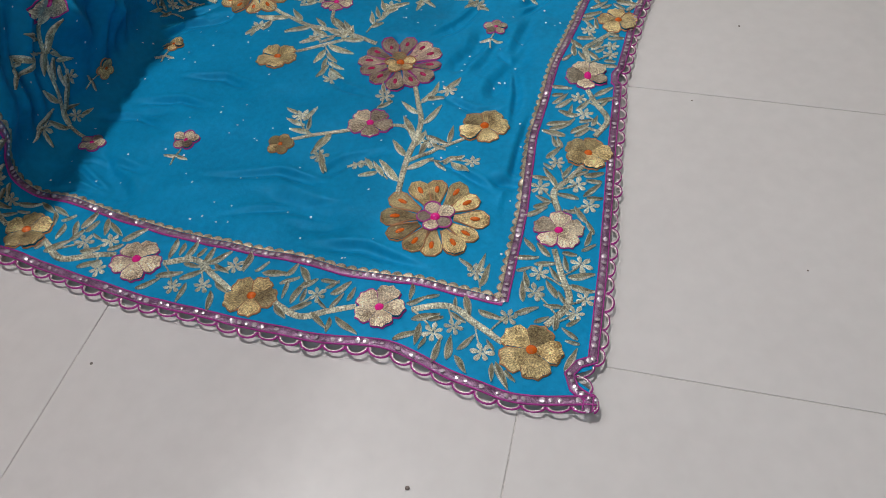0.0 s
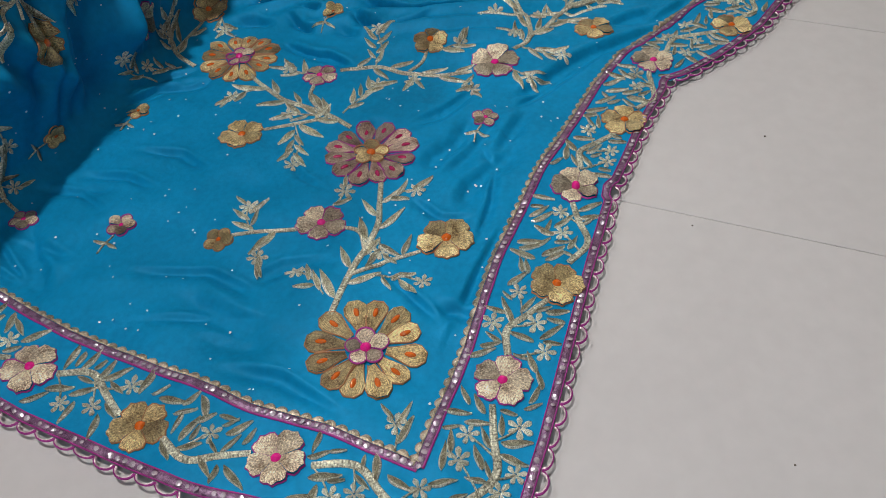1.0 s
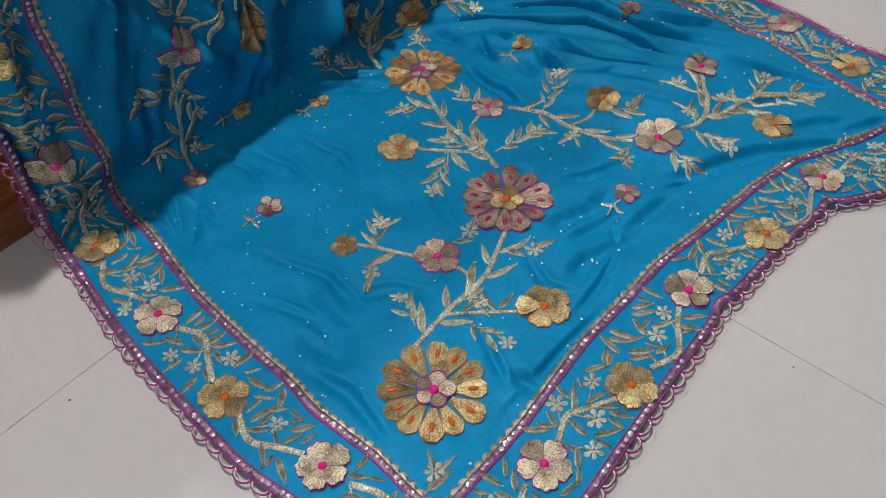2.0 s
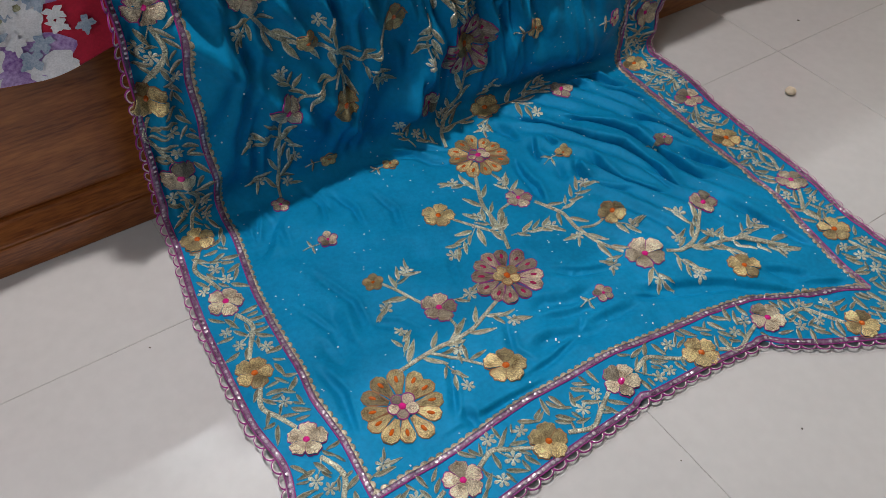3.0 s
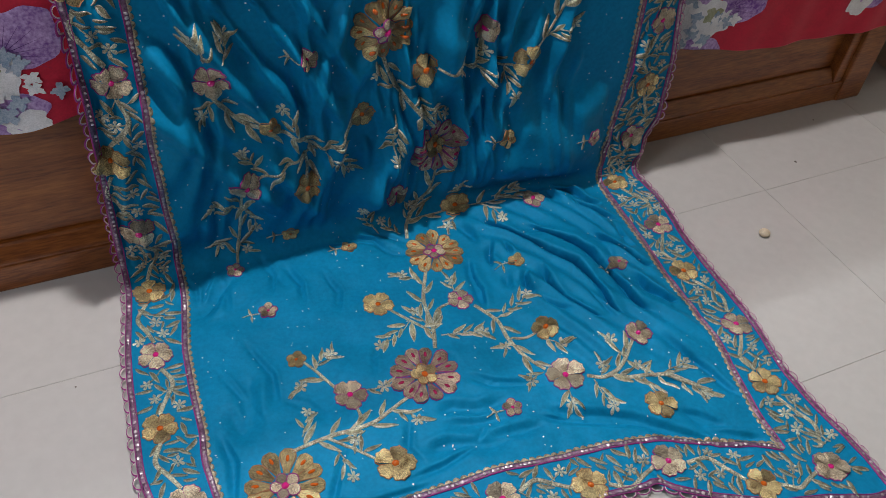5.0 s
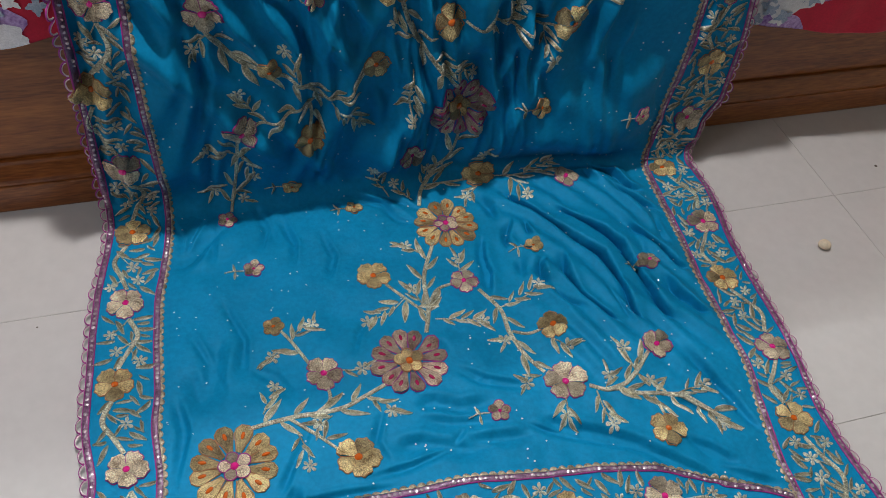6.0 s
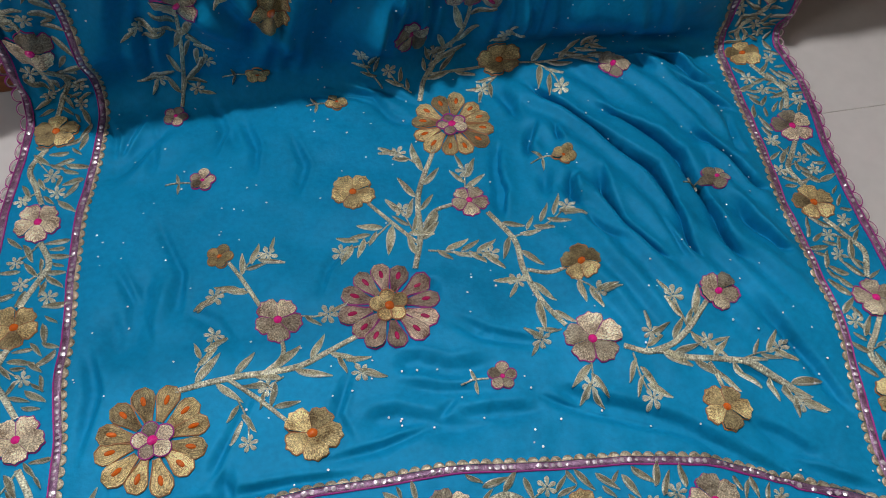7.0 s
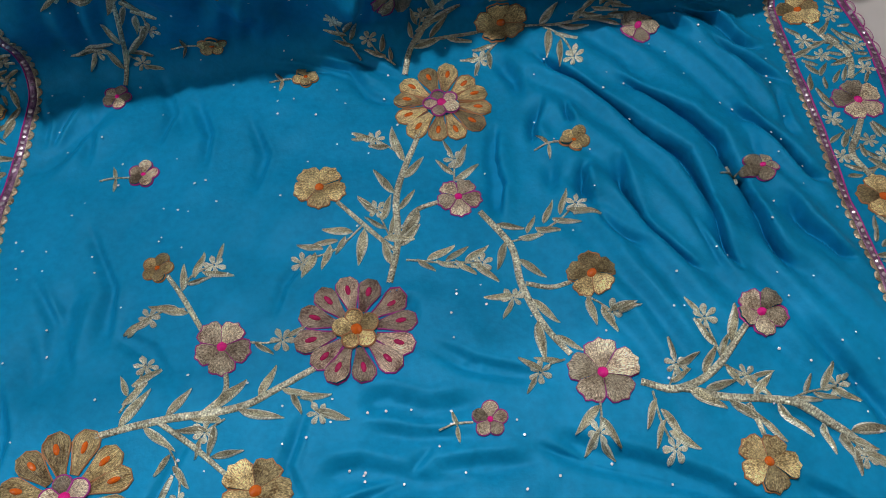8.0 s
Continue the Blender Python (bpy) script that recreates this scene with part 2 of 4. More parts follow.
part("side_panel", box_bm(BX0, BX0 + 0.03, BF + 0.046, 1.74, 0.0, 0.445, 0.004), M_WOOD, bed)
part("bed_deck", box_bm(BX0 + 0.031, BX1 - 0.031, BF + 0.051, 1.74, 0.42, 0.444, 0.002), M_WOOD, bed)
tagged(part("mattress", box_bm(BX0 + 0.01, BX1 - 0.01, BF + 0.012, 1.74, 0.4455, 0.655, 0.04, 4), M_MATTRESS, smooth=True), "thick mattress hidden under the red floral bedsheet", "mattress")

# ---- draped cloth ----
RNG = np.random.RandomState(7)


def profile(s, yh, r, top, r2):
    """Along the cloth: the floor, a bend, the hanging front, a bend, the top. Gives y, z and the normal."""
    a0 = yh - r
    a1 = a0 + math.pi * r / 2
    a2 = a1 + (top - r2 - r)
    a3 = a2 + math.pi * r2 / 2
    th = np.clip((s - a0) / r, 0, math.pi / 2)
    ph = np.clip((s - a2) / r2, 0, math.pi / 2)
    up = np.clip(s - a1, 0, a2 - a1)
    y = np.minimum(s, a0) + r * np.sin(th) + r2 * (1 - np.cos(ph)) + np.maximum(s - a3, 0)
    z = r * (1 - np.cos(th)) + up + r2 * np.sin(ph)
    ang = th - ph
    return y, z, -np.sin(ang), np.cos(ang)


RIDGES = []


def ridge(h, w, *pts):
    for a, b in zip(pts[:-1], pts[1:]):
        RIDGES.append((h, w, a, b, a is pts[0], b is pts[-1]))


# deep folds that run out from the crease towards the front hem
ridge(0.026, 0.012, (0.668, 0.404), (0.718, 0.357), (0.746, 0.313), (0.772, 0.268), (0.802, 0.226), (0.810, 0.168), (0.809, 0.114), (0.808, 0.074))
ridge(0.026, 0.012, (0.751, 0.348), (0.789, 0.321), (0.826, 0.282), (0.847, 0.241), (0.848, 0.206), (0.854, 0.159), (0.858, 0.110), (0.862, 0.064))
ridge(0.024, 0.011, (0.872, 0.283), (0.894, 0.260), (0.912, 0.229), (0.926, 0.191), (0.939, 0.166))
ridge(0.022, 0.011, (0.861, 0.461), (0.899, 0.428), (0.926, 0.383), (0.946, 0.365))
ridge(0.020, 0.010, (0.881, 0.392), (0.919, 0.350), (0.959, 0.305))
ridge(0.023, 0.010, (0.722, 0.241), (0.727, 0.189), (0.736, 0.144), (0.757, 0.109), (0.770, 0.081))
ridge(0.022, 0.011, (0.606, 0.311), (0.599, 0.259), (0.598, 0.230), (0.579, 0.190))
ridge(0.019, 0.008, (0.689, 0.325), (0.690, 0.300), (0.690, 0.288))
ridge(0.021, 0.009, (0.690, 0.236), (0.684, 0.215), (0.682, 0.180))
ridge(0.019, 0.010, (0.667, 0.338), (0.648, 0.291), (0.651, 0.275))
ridge(0.017, 0.008, (0.654, 0.248), (0.645, 0.204))
ridge(0.020, 0.009, (0.885, 0.159), (0.899, 0.118), (0.917, 0.084), (0.928, 0.067))
ridge(0.016, 0.008, (0.681, 0.176), (0.704, 0.142), (0.724, 0.120))
ridge(0.024, 0.012, (0.843, 0.439), (0.864, 0.398))
ridge(0.016, 0.008, (0.776, 0.152), (0.787, 0.103), (0.794, 0.074))
ridge(0.015, 0.009, (0.628, 0.411), (0.643, 0.375), (0.643, 0.342))
ridge(0.016, 0.008, (0.877, 0.236), (0.878, 0.189))
ridge(0.016, 0.009, (0.938, 0.306), (0.930, 0.250), (0.935, 0.225))
# broad soft hollows
ridge(0.012, 0.018, (0.150, 0.199), (0.133, 0.154), (0.122, 0.120), (0.113, 0.065))
ridge(0.010, 0.014, (0.097, 0.147), (0.103, 0.110), (0.110, 0.062))
ridge(0.010, 0.014, (0.407, 0.014), (0.435, 0.011), (0.468, -0.006), (0.529, -0.009))
ridge(0.012, 0.016, (0.357, -0.049), (0.399, -0.049), (0.453, -0.070), (0.514, -0.078))
ridge(0.009, 0.012, (0.400, -0.010), (0.452, -0.027), (0.517, -0.040))
ridge(0.009, 0.012, (0.435, 0.126), (0.466, 0.106), (0.484, 0.107))
ridge(0.018, 0.014, (0.581, -0.050), (0.621, -0.074), (0.674, -0.097), (0.714, -0.121), (0.757, -0.163), (0.799, -0.205), (0.855, -0.240))
ridge(0.012, 0.014, (0.443, -0.062), (0.506, -0.065), (0.568, -0.074))
ridge(0.014, 0.012, (0.210, -0.075), (0.213, -0.097), (0.215, -0.119))
ridge(0.014, 0.012, (0.782, -0.129), (0.814, -0.154), (0.843, -0.190))
ridge(0.012, 0.010, (0.782, -0.064), (0.815, -0.077), (0.848, -0.116))
ridge(0.016, 0.018, (0.177, 0.420), (0.131, 0.374), (0.090, 0.337))
ridge(0.010, 0.012, (0.244, 0.417), (0.260, 0.352))
ridge(0.012, 0.014, (0.146, 0.205), (0.125, 0.138))
ridge(0.012, 0.014, (0.120, 0.136), (0.095, 0.087))
ridge(0.018, 0.012, (0.402, 0.449), (0.453, 0.431), (0.475, 0.387), (0.499, 0.367))
# slighter creases
ridge(0.0186, 0.0090, (0.560, -0.055), (0.620, -0.085), (0.700, -0.120), (0.790, -0.180))
ridge(0.0169, 0.0090, (0.850, 0.010), (0.890, -0.080), (0.905, -0.150))
ridge(0.0110, 0.0075, (0.350, 0.450), (0.430, 0.430), (0.480, 0.400), (0.500, 0.370))
ridge(0.0110, 0.0075, (0.420, 0.470), (0.470, 0.440), (0.520, 0.390))
ridge(0.0110, 0.0075, (0.100, 0.360), (0.120, 0.400), (0.150, 0.450))
ridge(0.0110, 0.0075, (0.145, 0.440), (0.155, 0.380), (0.145, 0.340))
ridge(0.0110, 0.0075, (0.150, 0.270), (0.180, 0.180), (0.165, 0.110))
ridge(0.0110, 0.0075, (0.095, 0.220), (0.130, 0.130), (0.135, 0.080))
ridge(0.0110, 0.0075, (0.250, 0.010), (0.220, -0.040), (0.190, -0.090))
ridge(0.0110, 0.0075, (0.310, -0.085), (0.380, -0.080), (0.440, -0.065), (0.480, -0.03))
ridge(0.0110, 0.0075, (0.160, -0.105), (0.280, -0.100), (0.350, -0.105))
ridge(0.0110, 0.0075, (0.270, 0.420), (0.285, 0.360), (0.275, 0.310))
ridge(0.0110, 0.0075, (0.330, 0.380), (0.345, 0.320), (0.325, 0.270))
ridge(0.0110, 0.0075, (0.060, -0.040), (0.080, 0.040), (0.070, 0.100))
ridge(0.0110, 0.0075, (0.800, -0.175), (0.850, -0.210), (0.890, -0.235))
ridge(0.0110, 0.0075, (0.420, -0.135), (0.435, -0.225))
ridge(0.0110, 0.0075, (0.660, -0.165), (0.690, -0.245))
ridge(0.0100, 0.0070, (0.230, 0.460), (0.245, 0.400), (0.225, 0.350))
ridge(0.0090, 0.0070, (0.090, 0.450), (0.105, 0.405), (0.098, 0.360))
ridge(0.0090, 0.0070, (0.360, 0.020), (0.335, -0.035), (0.350, -0.075))
ridge(0.0090, 0.0070, (0.480, 0.060), (0.520, 0.030), (0.600, 0.000))
ridge(0.0090, 0.0070, (0.180, 0.130), (0.215, 0.105), (0.235, 0.060))
ridge(0.0090, 0.0070, (0.390, 0.200), (0.350, 0.150), (0.335, 0.110))
WAVES = [(RNG.uniform(18, 60), RNG.uniform(0, 6.28), RNG.uniform(0, 6.28)) for _ in range(14)]
FINE = [(RNG.uniform(90, 190), RNG.uniform(0, 6.28), RNG.uniform(0, 6.28)) for _ in range(14)]


def fade_of(t, first, last):
    """A fold dies away at its two ends."""
    return np.where(first, smooth01(-0.15, 0.8, t), 1) * np.where(last, 1 - smooth01(0.2, 1.15, t), 1)


def saree_lift(x, s):
    """How far the cloth stands off its support, and how far its folds lean over along x and s."""
    low = sum(np.sin(k * (x * math.cos(a) + s * math.sin(a)) + p) for k, a, p in WAVES) / len(WAVES)
    fine = sum(np.sin(k * (x * math.cos(a) + s * math.sin(a)) + p + 2 * low) for k, a, p in FINE) / len(FINE)
    puff = smooth01(0.60, 0.70, x) * (1 - smooth01(0.90, 0.97, x)) * smooth01(-0.12, 0.06, s) * (1 - smooth01(0.42, 0.47, s))
    fan = x * 0.85 + s * 0.52
    out = 0.0095 + 0.0062 * low + 0.0024 * fine + 0.016 * puff + 0.0042 * puff * np.sin(150 * fan + 3 * np.sin(9 * x - 7 * s) + 2.5 * low)
    bend = sum(np.sin(k * 0.8 * (x * math.cos(a + 1) + s * math.sin(a + 1)) + p) for k, a, p in WAVES[:5]) * 0.0009
    cut, lip = 0 * x, 0 * x
    over, over_x, over_s = 0 * x, 0 * x, 0 * x
    for h, w, (ax, ay), (bx, by), first, last in RIDGES:
        dx, dy = bx - ax, by - ay
        n = math.hypot(dx, dy)
        t = ((x - ax) * dx + (s - ay) * dy) / n / n
        tc = np.clip(t, 0, 1)
        d = np.hypot(x - ax - tc * dx, s - ay - tc * dy) + bend
        # one wall of the fold stands steep, the other slopes gently down to it
        turn = 1 if 0.8 * dx - dy > 0 else -1
        far = ((s - ay) * dx - (x - ax) * dy) * turn > 0
        away = np.abs(d)
        roll = 0.46 * max(h - 0.012, 0) / 0.012 * 0.022 * smooth01(0, 0.4 * w, away) * (1 - smooth01(0.5 * w, 2.6 * w, away)) * fade_of(t, first, last) * far
        more = roll > over
        over, over_x, over_s = np.where(more, roll, over), np.where(more, roll * dy / n * turn, over_x), np.where(more, -roll * dx / n * turn, over_s)
        wall_in = np.where(far, np.clip(1 - np.abs(d) / ((0.40 if h > 0.0185 else 1.1) * w), 0, 1), np.clip(1 - np.abs(d) / (1.9 * w), 0, 1) ** 1.6)
        fade = fade_of(t, first, last)
        cut = np.maximum(cut, h * wall_in * fade)
        lip = np.maximum(lip, 0.30 * h * np.exp(-(((np.abs(d) - 0.8 * w) / (0.6 * w)) ** 2)) * fade * far)
    out = np.maximum(out + lip - cut, 0.0022)
    up = smooth01(0.46, 0.56, s)
    z = s - 0.4571
    ph = 0.9 * np.sin(9 * x + 1.2) + 0.5 * np.sin(11 * z + 6 * x) + 1.6 * z + 0.4 * np.sin(37 * x)
    high = smooth01(0.06, 0.34, z)
    folds = 0.008 * (np.exp(1.3 * np.sin(x * 58 + 3.2 * ph)) - 1.2) / 2 * high + 0.005 * np.sin(x * 112 + 5 * ph + 9 * z) * (0.35 + 0.65 * high) + 0.005 * np.sin(x * 31 - 9 * z)
    folds = folds + 0.003 * np.sin(x * 190 + 8 * ph - 22 * z) + 0.003 * np.sin(60 * z + 40 * x + 3 * ph)
    slope = x + 0.5 * z
    pinch = lambda q: (np.exp(1.4 * np.sin(q)) - 1.25) / 2
    folds = folds + 0.010 * pinch(78 * slope + 2.5 * np.sin(13 * slope) + 6 * z) * smooth01(0.20, 0.42, z) * (1 - smooth01(0.36, 0.52, x)) * smooth01(0.05, 0.13, x)
    steep = x - 0.30 * z
    folds = folds + 0.0065 * pinch(61 * steep + 2.2 * np.sin(17 * steep + 2) - 5 * z) * smooth01(0.05, 0.2, z) * smooth01(0.30, 0.42, x) * (1 - smooth01(0.72, 0.85, x))
    folds = folds + 0.007 * pinch(52 * x + 9 * z + 2 * np.sin(20 * z)) * smooth01(0.02, 0.1, z) * (1 - smooth01(0.22, 0.34, z)) * smooth01(0.22, 0.32, x) * (1 - smooth01(0.50, 0.62, x))
    calm = 1 - 0.7 * np.exp(-(((x - 0.82) / 0.16) ** 2) - ((z - 0.14) / 0.1) ** 2)
    billow = 0.050 * np.exp(-(((x - 0.82) / 0.15) ** 2)) * smooth01(0.0, 0.07, z) * (1 - smooth01(0.10, 0.30, z))
    d = (x - 0.11) * 0.80 + (z - 0.34) * 0.60
    along = -(x - 0.11) * 0.60 + (z - 0.34) * 0.80
    slant = 0.030 * np.exp(-((d / 0.020) ** 2)) * smooth01(-0.35, -0.2, along) * (1 - smooth01(0.0, 0.14, along))
    d2 = (x - 0.33) * 0.86 + (z - 0.12) * 0.5
    slant = slant + 0.022 * np.exp(-((d2 / 0.015) ** 2)) * np.exp(-(((z - 0.14) / 0.11) ** 2))
    d3 = (x - 0.46) * 0.95 - (z - 0.10) * 0.3
    slant = slant + 0.018 * np.exp(-((d3 / 0.016) ** 2)) * np.exp(-(((z - 0.10) / 0.08) ** 2))
    lean = (crease(x) - 0.474) * smooth01(0.0, 0.13, z) - 0.022 * smooth01(0.30, 0.60, z)
    hang = 0.010 + lean + 1.45 * folds * calm + billow + slant
    return np.maximum(out * (1 - up) + hang * up, 0.0022), over_x * (1 - up), over_s * (1 - up)


SAREE = dict(r=0.045, top=0.675, r2=0.05)


def crease(x):
    """Where the hanging cloth meets the floor."""
    return 0.482 + 0.006 * np.sin(11 * x) - 0.018 * smooth01(0.66, 0.98, x)


GX, GS, STEP = np.arange(-0.2, 1.25, 0.002), np.arange(-0.5, 1.6, 0.002), 0.002


def softened(table, times):
    """Evens out a table's small steps."""
    for _ in range(times):
        for axis in (0, 1):
            table = 0.5 * table + 0.25 * (np.roll(table, 1, axis) + np.roll(table, -1, axis))
    return table


LIFT, LEAN_X, LEAN_S = (softened(t, k) for t, k in zip(saree_lift(*np.meshgrid(GX, GS, indexing="ij")), (2, 6, 6)))


def between(table, x, s):
    """A table's value between the grid's places."""
    a = np.clip((x - GX[0]) / STEP, 0, len(GX) - 1.01)
    b = np.clip((s - GS[0]) / STEP, 0, len(GS) - 1.01)
    i, j = a.astype(int), b.astype(int)
    a, b = a - i, b - j
    return (table[i, j] * (1 - a) + table[i + 1, j] * a) * (1 - b) + (table[i, j + 1] * (1 - a) + table[i + 1, j + 1] * a) * b


def surf(x, s):
    x, s = np.asarray(x, float), np.asarray(s, float)
    yh, r = crease(x), SAREE["r"]
    shift = yh - r + math.pi * r / 2 - r - 0.4571
    y, z, ny, nz = profile(s + shift * smooth01(0.42, 0.50, s), yh, **SAREE)
    d = between(LIFT, x, s)
    return np.stack([x + between(LEAN_X, x, s), y + ny * d + between(LEAN_S, x, s), z + nz * d], -1)


def drape(p, h):
    """Points (x, s) of the cloth lifted h off it."""
    p = np.asarray(p, float)
    x, s = p[..., 0], p[..., 1]
    e = 0.0025
    a = surf(x + e, s) - surf(x - e, s)
    b = surf(x, s + e) - surf(x, s - e)
    n = np.cross(a, b)
    n /= np.linalg.norm(n, axis=-1, keepdims=True)
    return surf(x, s) + n * np.asarray(h)[..., None]


def curve(xs, ys):
    """A smooth curve through a few places."""
    xs, ys = np.asarray(xs, float), np.asarray(ys, float)
    fine = np.linspace(xs[0], xs[-1], 300)
    v = np.interp(fine, xs, ys)
    kern = np.hanning(13) / np.hanning(13).sum()
    v = np.convolve(np.pad(v, 6, mode="edge"), kern, "valid")
    return lambda q: np.interp(q, fine, v)


left_edge = curve((-0.42, -0.24, -0.16, -0.09, -0.02, 0.06, 0.15, 0.25, 0.33, 0.44, 0.52, 0.66, 0.80, 0.95, 1.6), (-0.070, -0.080, -0.095, -0.080, -0.056, -0.067, -0.061, -0.054, -0.043, -0.022, -0.020, -0.018, -0.013, -0.010, -0.02))
right_edge = curve((-0.42, -0.32, -0.22, -0.14, 0.0, 0.19, 0.35, 0.45, 0.53, 0.59, 0.74, 0.865, 1.1, 1.6), (1.03, 1.041, 1.032, 1.031, 1.058, 1.067, 1.095, 1.088, 1.108, 1.135, 1.124, 1.098, 1.09, 1.09))
front_base = curve((-0.1, 0.1, 0.3, 0.44, 0.57, 0.66, 0.74, 0.83, 0.90, 0.98, 1.06), (-0.240, -0.237, -0.228, -0.224, -0.233, -0.247, -0.301, -0.348, -0.368, -0.400, -0.405))


def front_edge(x):
    """The front hem, with its tucked corner and two small puckers."""
    x = np.asarray(x, float)
    return front_base(x) + 0.021 * np.exp(-(((x + 0.043) / 0.009) ** 2)) + 0.006 * np.exp(-(((x - 0.437) / 0.008) ** 2)) + 0.008 * np.exp(-(((x - 0.668) / 0.010) ** 2))


left_inner = curve((-0.13, -0.02, 0.06, 0.10, 0.19, 0.28, 0.36, 0.40, 0.45, 0.53, 0.63, 0.78, 0.95, 1.6), (0.033, 0.043, 0.039, 0.047, 0.050, 0.057, 0.073, 0.081, 0.085, 0.088, 0.083, 0.081, 0.085, 0.07))
right_inner = curve((-0.26, -0.19, -0.13, -0.04, 0.03, 0.14, 0.26, 0.40, 0.47, 0.60, 0.73, 0.88, 1.6), (0.905, 0.909, 0.924, 0.945, 0.947, 0.952, 0.968, 0.980, 0.985, 0.996, 1.003, 0.992, 0.98))
front_inner = curve((0.03, 0.17, 0.30, 0.45, 0.55, 0.63, 0.72, 0.81, 0.905), (-0.125, -0.124, -0.115, -0.122, -0.137, -0.147, -0.165, -0.203, -0.258))
S_END = 1.45

saree = tagged(empty("saree", pose(0, 0, 0)), "blue satin saree with gold floral embroidery, draped from bed to floor", "saree")
nu, nv = 640, 900
u, w = np.meshgrid(np.linspace(0, 1, nu), np.linspace(0, 1, nv) ** 1.15, indexing="ij")
xg = -0.07 + 1.1 * u
for _ in range(4):
    sg = front_edge(xg) + 0.0115 + (S_END - front_edge(xg)) * w
    xg = (left_edge(sg) + 0.0115) * (1 - u) + (right_edge(sg) - 0.0115) * u
raw("fabric", surf(xg, sg).reshape(-1, 3), grid_faces(nu, nv), M_BLUE, saree, "peacock blue satin cloth with soft folds")


def strip(name, pts, widths, heights, mat, parent, label="", offset=0.0, sag=None):
    """A raised band laid on the cloth along pts (x, s)."""
    pts = np.asarray(pts, float)
    t = np.gradient(pts, axis=0)
    t /= np.linalg.norm(t, axis=1, keepdims=True) + 1e-9
    nrm = np.stack([-t[:, 1], t[:, 0]], 1)
    widths = np.broadcast_to(widths, len(pts))
    cols = []
    for f, h in heights:
        q = pts + nrm * (offset + f * widths)[:, None]
        cols.append(drape(q, np.full(len(q), h)))
    v = np.stack(cols, 1)
    n, m = v.shape[:2]
    th = np.stack([np.repeat(np.arange(n) * 0.01, m), np.tile(np.linspace(0, 0.01, m), n)], 1)
    return raw(name, v.reshape(-1, 3), grid_faces(n, m), mat, parent, label, thread=th)


def resample(pts, step):
    pts = np.asarray(pts, float)
    d = np.r_[0, np.cumsum(np.hypot(*np.diff(pts, axis=0).T))]
    q = np.linspace(0, d[-1], max(3, int(d[-1] / step) + 1))
    return np.stack([np.interp(q, d, pts[:, 0]), np.interp(q, d, pts[:, 1])], 1)


def spline(pts, n=24):
    """A smooth line through a few points."""
    p = np.asarray(pts, float)
    p = np.vstack([2 * p[0] - p[1], p, 2 * p[-1] - p[-2]])
    out = []
    for i in range(1, len(p) - 2):
        for t in np.linspace(0, 1, n, endpoint=i == len(p) - 3):
            a, b, c, d = p[i - 1 : i + 3]
            out.append(0.5 * (2 * b + (c - a) * t + (2 * a - 5 * b + 4 * c - d) * t * t + (3 * b - a - 3 * c + d) * t**3))
    return np.array(out)


# borders: lines as (x, s), each with the cloth's outside on its left
sv = np.linspace(S_END - 0.02, -0.234, 500)
fx = np.linspace(-0.080, 1.02, 600)
sv2 = np.linspace(-0.395, S_END - 0.02, 500)
EDGES = [resample(np.stack([left_edge(sv), sv], 1), 0.004), resample(np.stack([fx, front_edge(fx)], 1), 0.004), resample(np.stack([right_edge(sv2), sv2], 1), 0.004)]
si = np.linspace(S_END - 0.02, -0.125, 500)
fi = np.linspace(0.033, 0.905, 400)
si2 = np.linspace(-0.258, S_END - 0.02, 500)
INNER = [resample(np.stack([left_inner(si), si], 1), 0.004), resample(np.stack([fi, front_inner(fi)], 1), 0.004), resample(np.stack([right_inner(si2), si2], 1), 0.004)]
BAND = [(-0.5, 0.0006), (-0.4, 0.0016), (0, 0.0014), (0.4, 0.0016), (0.5, 0.0006)]
CORD = [(-0.5, 0.0006), (-0.25, 0.0024), (0.25, 0.0024), (0.5, 0.0006)]


def side(pts, d):
    t = np.gradient(pts, axis=0)
    t /= np.linalg.norm(t, axis=1, keepdims=True) + 1e-9
    return pts + np.stack([-t[:, 1], t[:, 0]], 1) * d


def sequin_discs(name, places, radius, mat, parent, label=""):
    """Small faceted foil discs, each tipped a little its own way."""
    verts, faces = [], []
    base = drape(np.array(places), np.full(len(places), 0.0026))
    for c in base:
        nrm = Vector((RNG.normal(0, 0.2), RNG.normal(0, 0.2), 1)).normalized()
        if c[2] > 0.05:
            nrm = Vector((nrm.x, -nrm.z, nrm.y))
        a = nrm.orthogonal().normalized()
        b = nrm.cross(a)
        k = len(verts)
        verts.append(Vector(c) + nrm * radius * 0.25)
        r = radius * RNG.uniform(0.7, 1.2)
        verts += [Vector(c) + a * r * math.cos(q) + b * r * math.sin(q) for q in np.arange(7) * math.tau / 7]
        faces += [(k, k + 1 + i, k + 1 + (i + 1) % 7) for i in range(7)]
    ob = raw(name, verts, faces, mat, parent, label, smooth=False)
    tagged(ob, kind="stuff")
    return ob


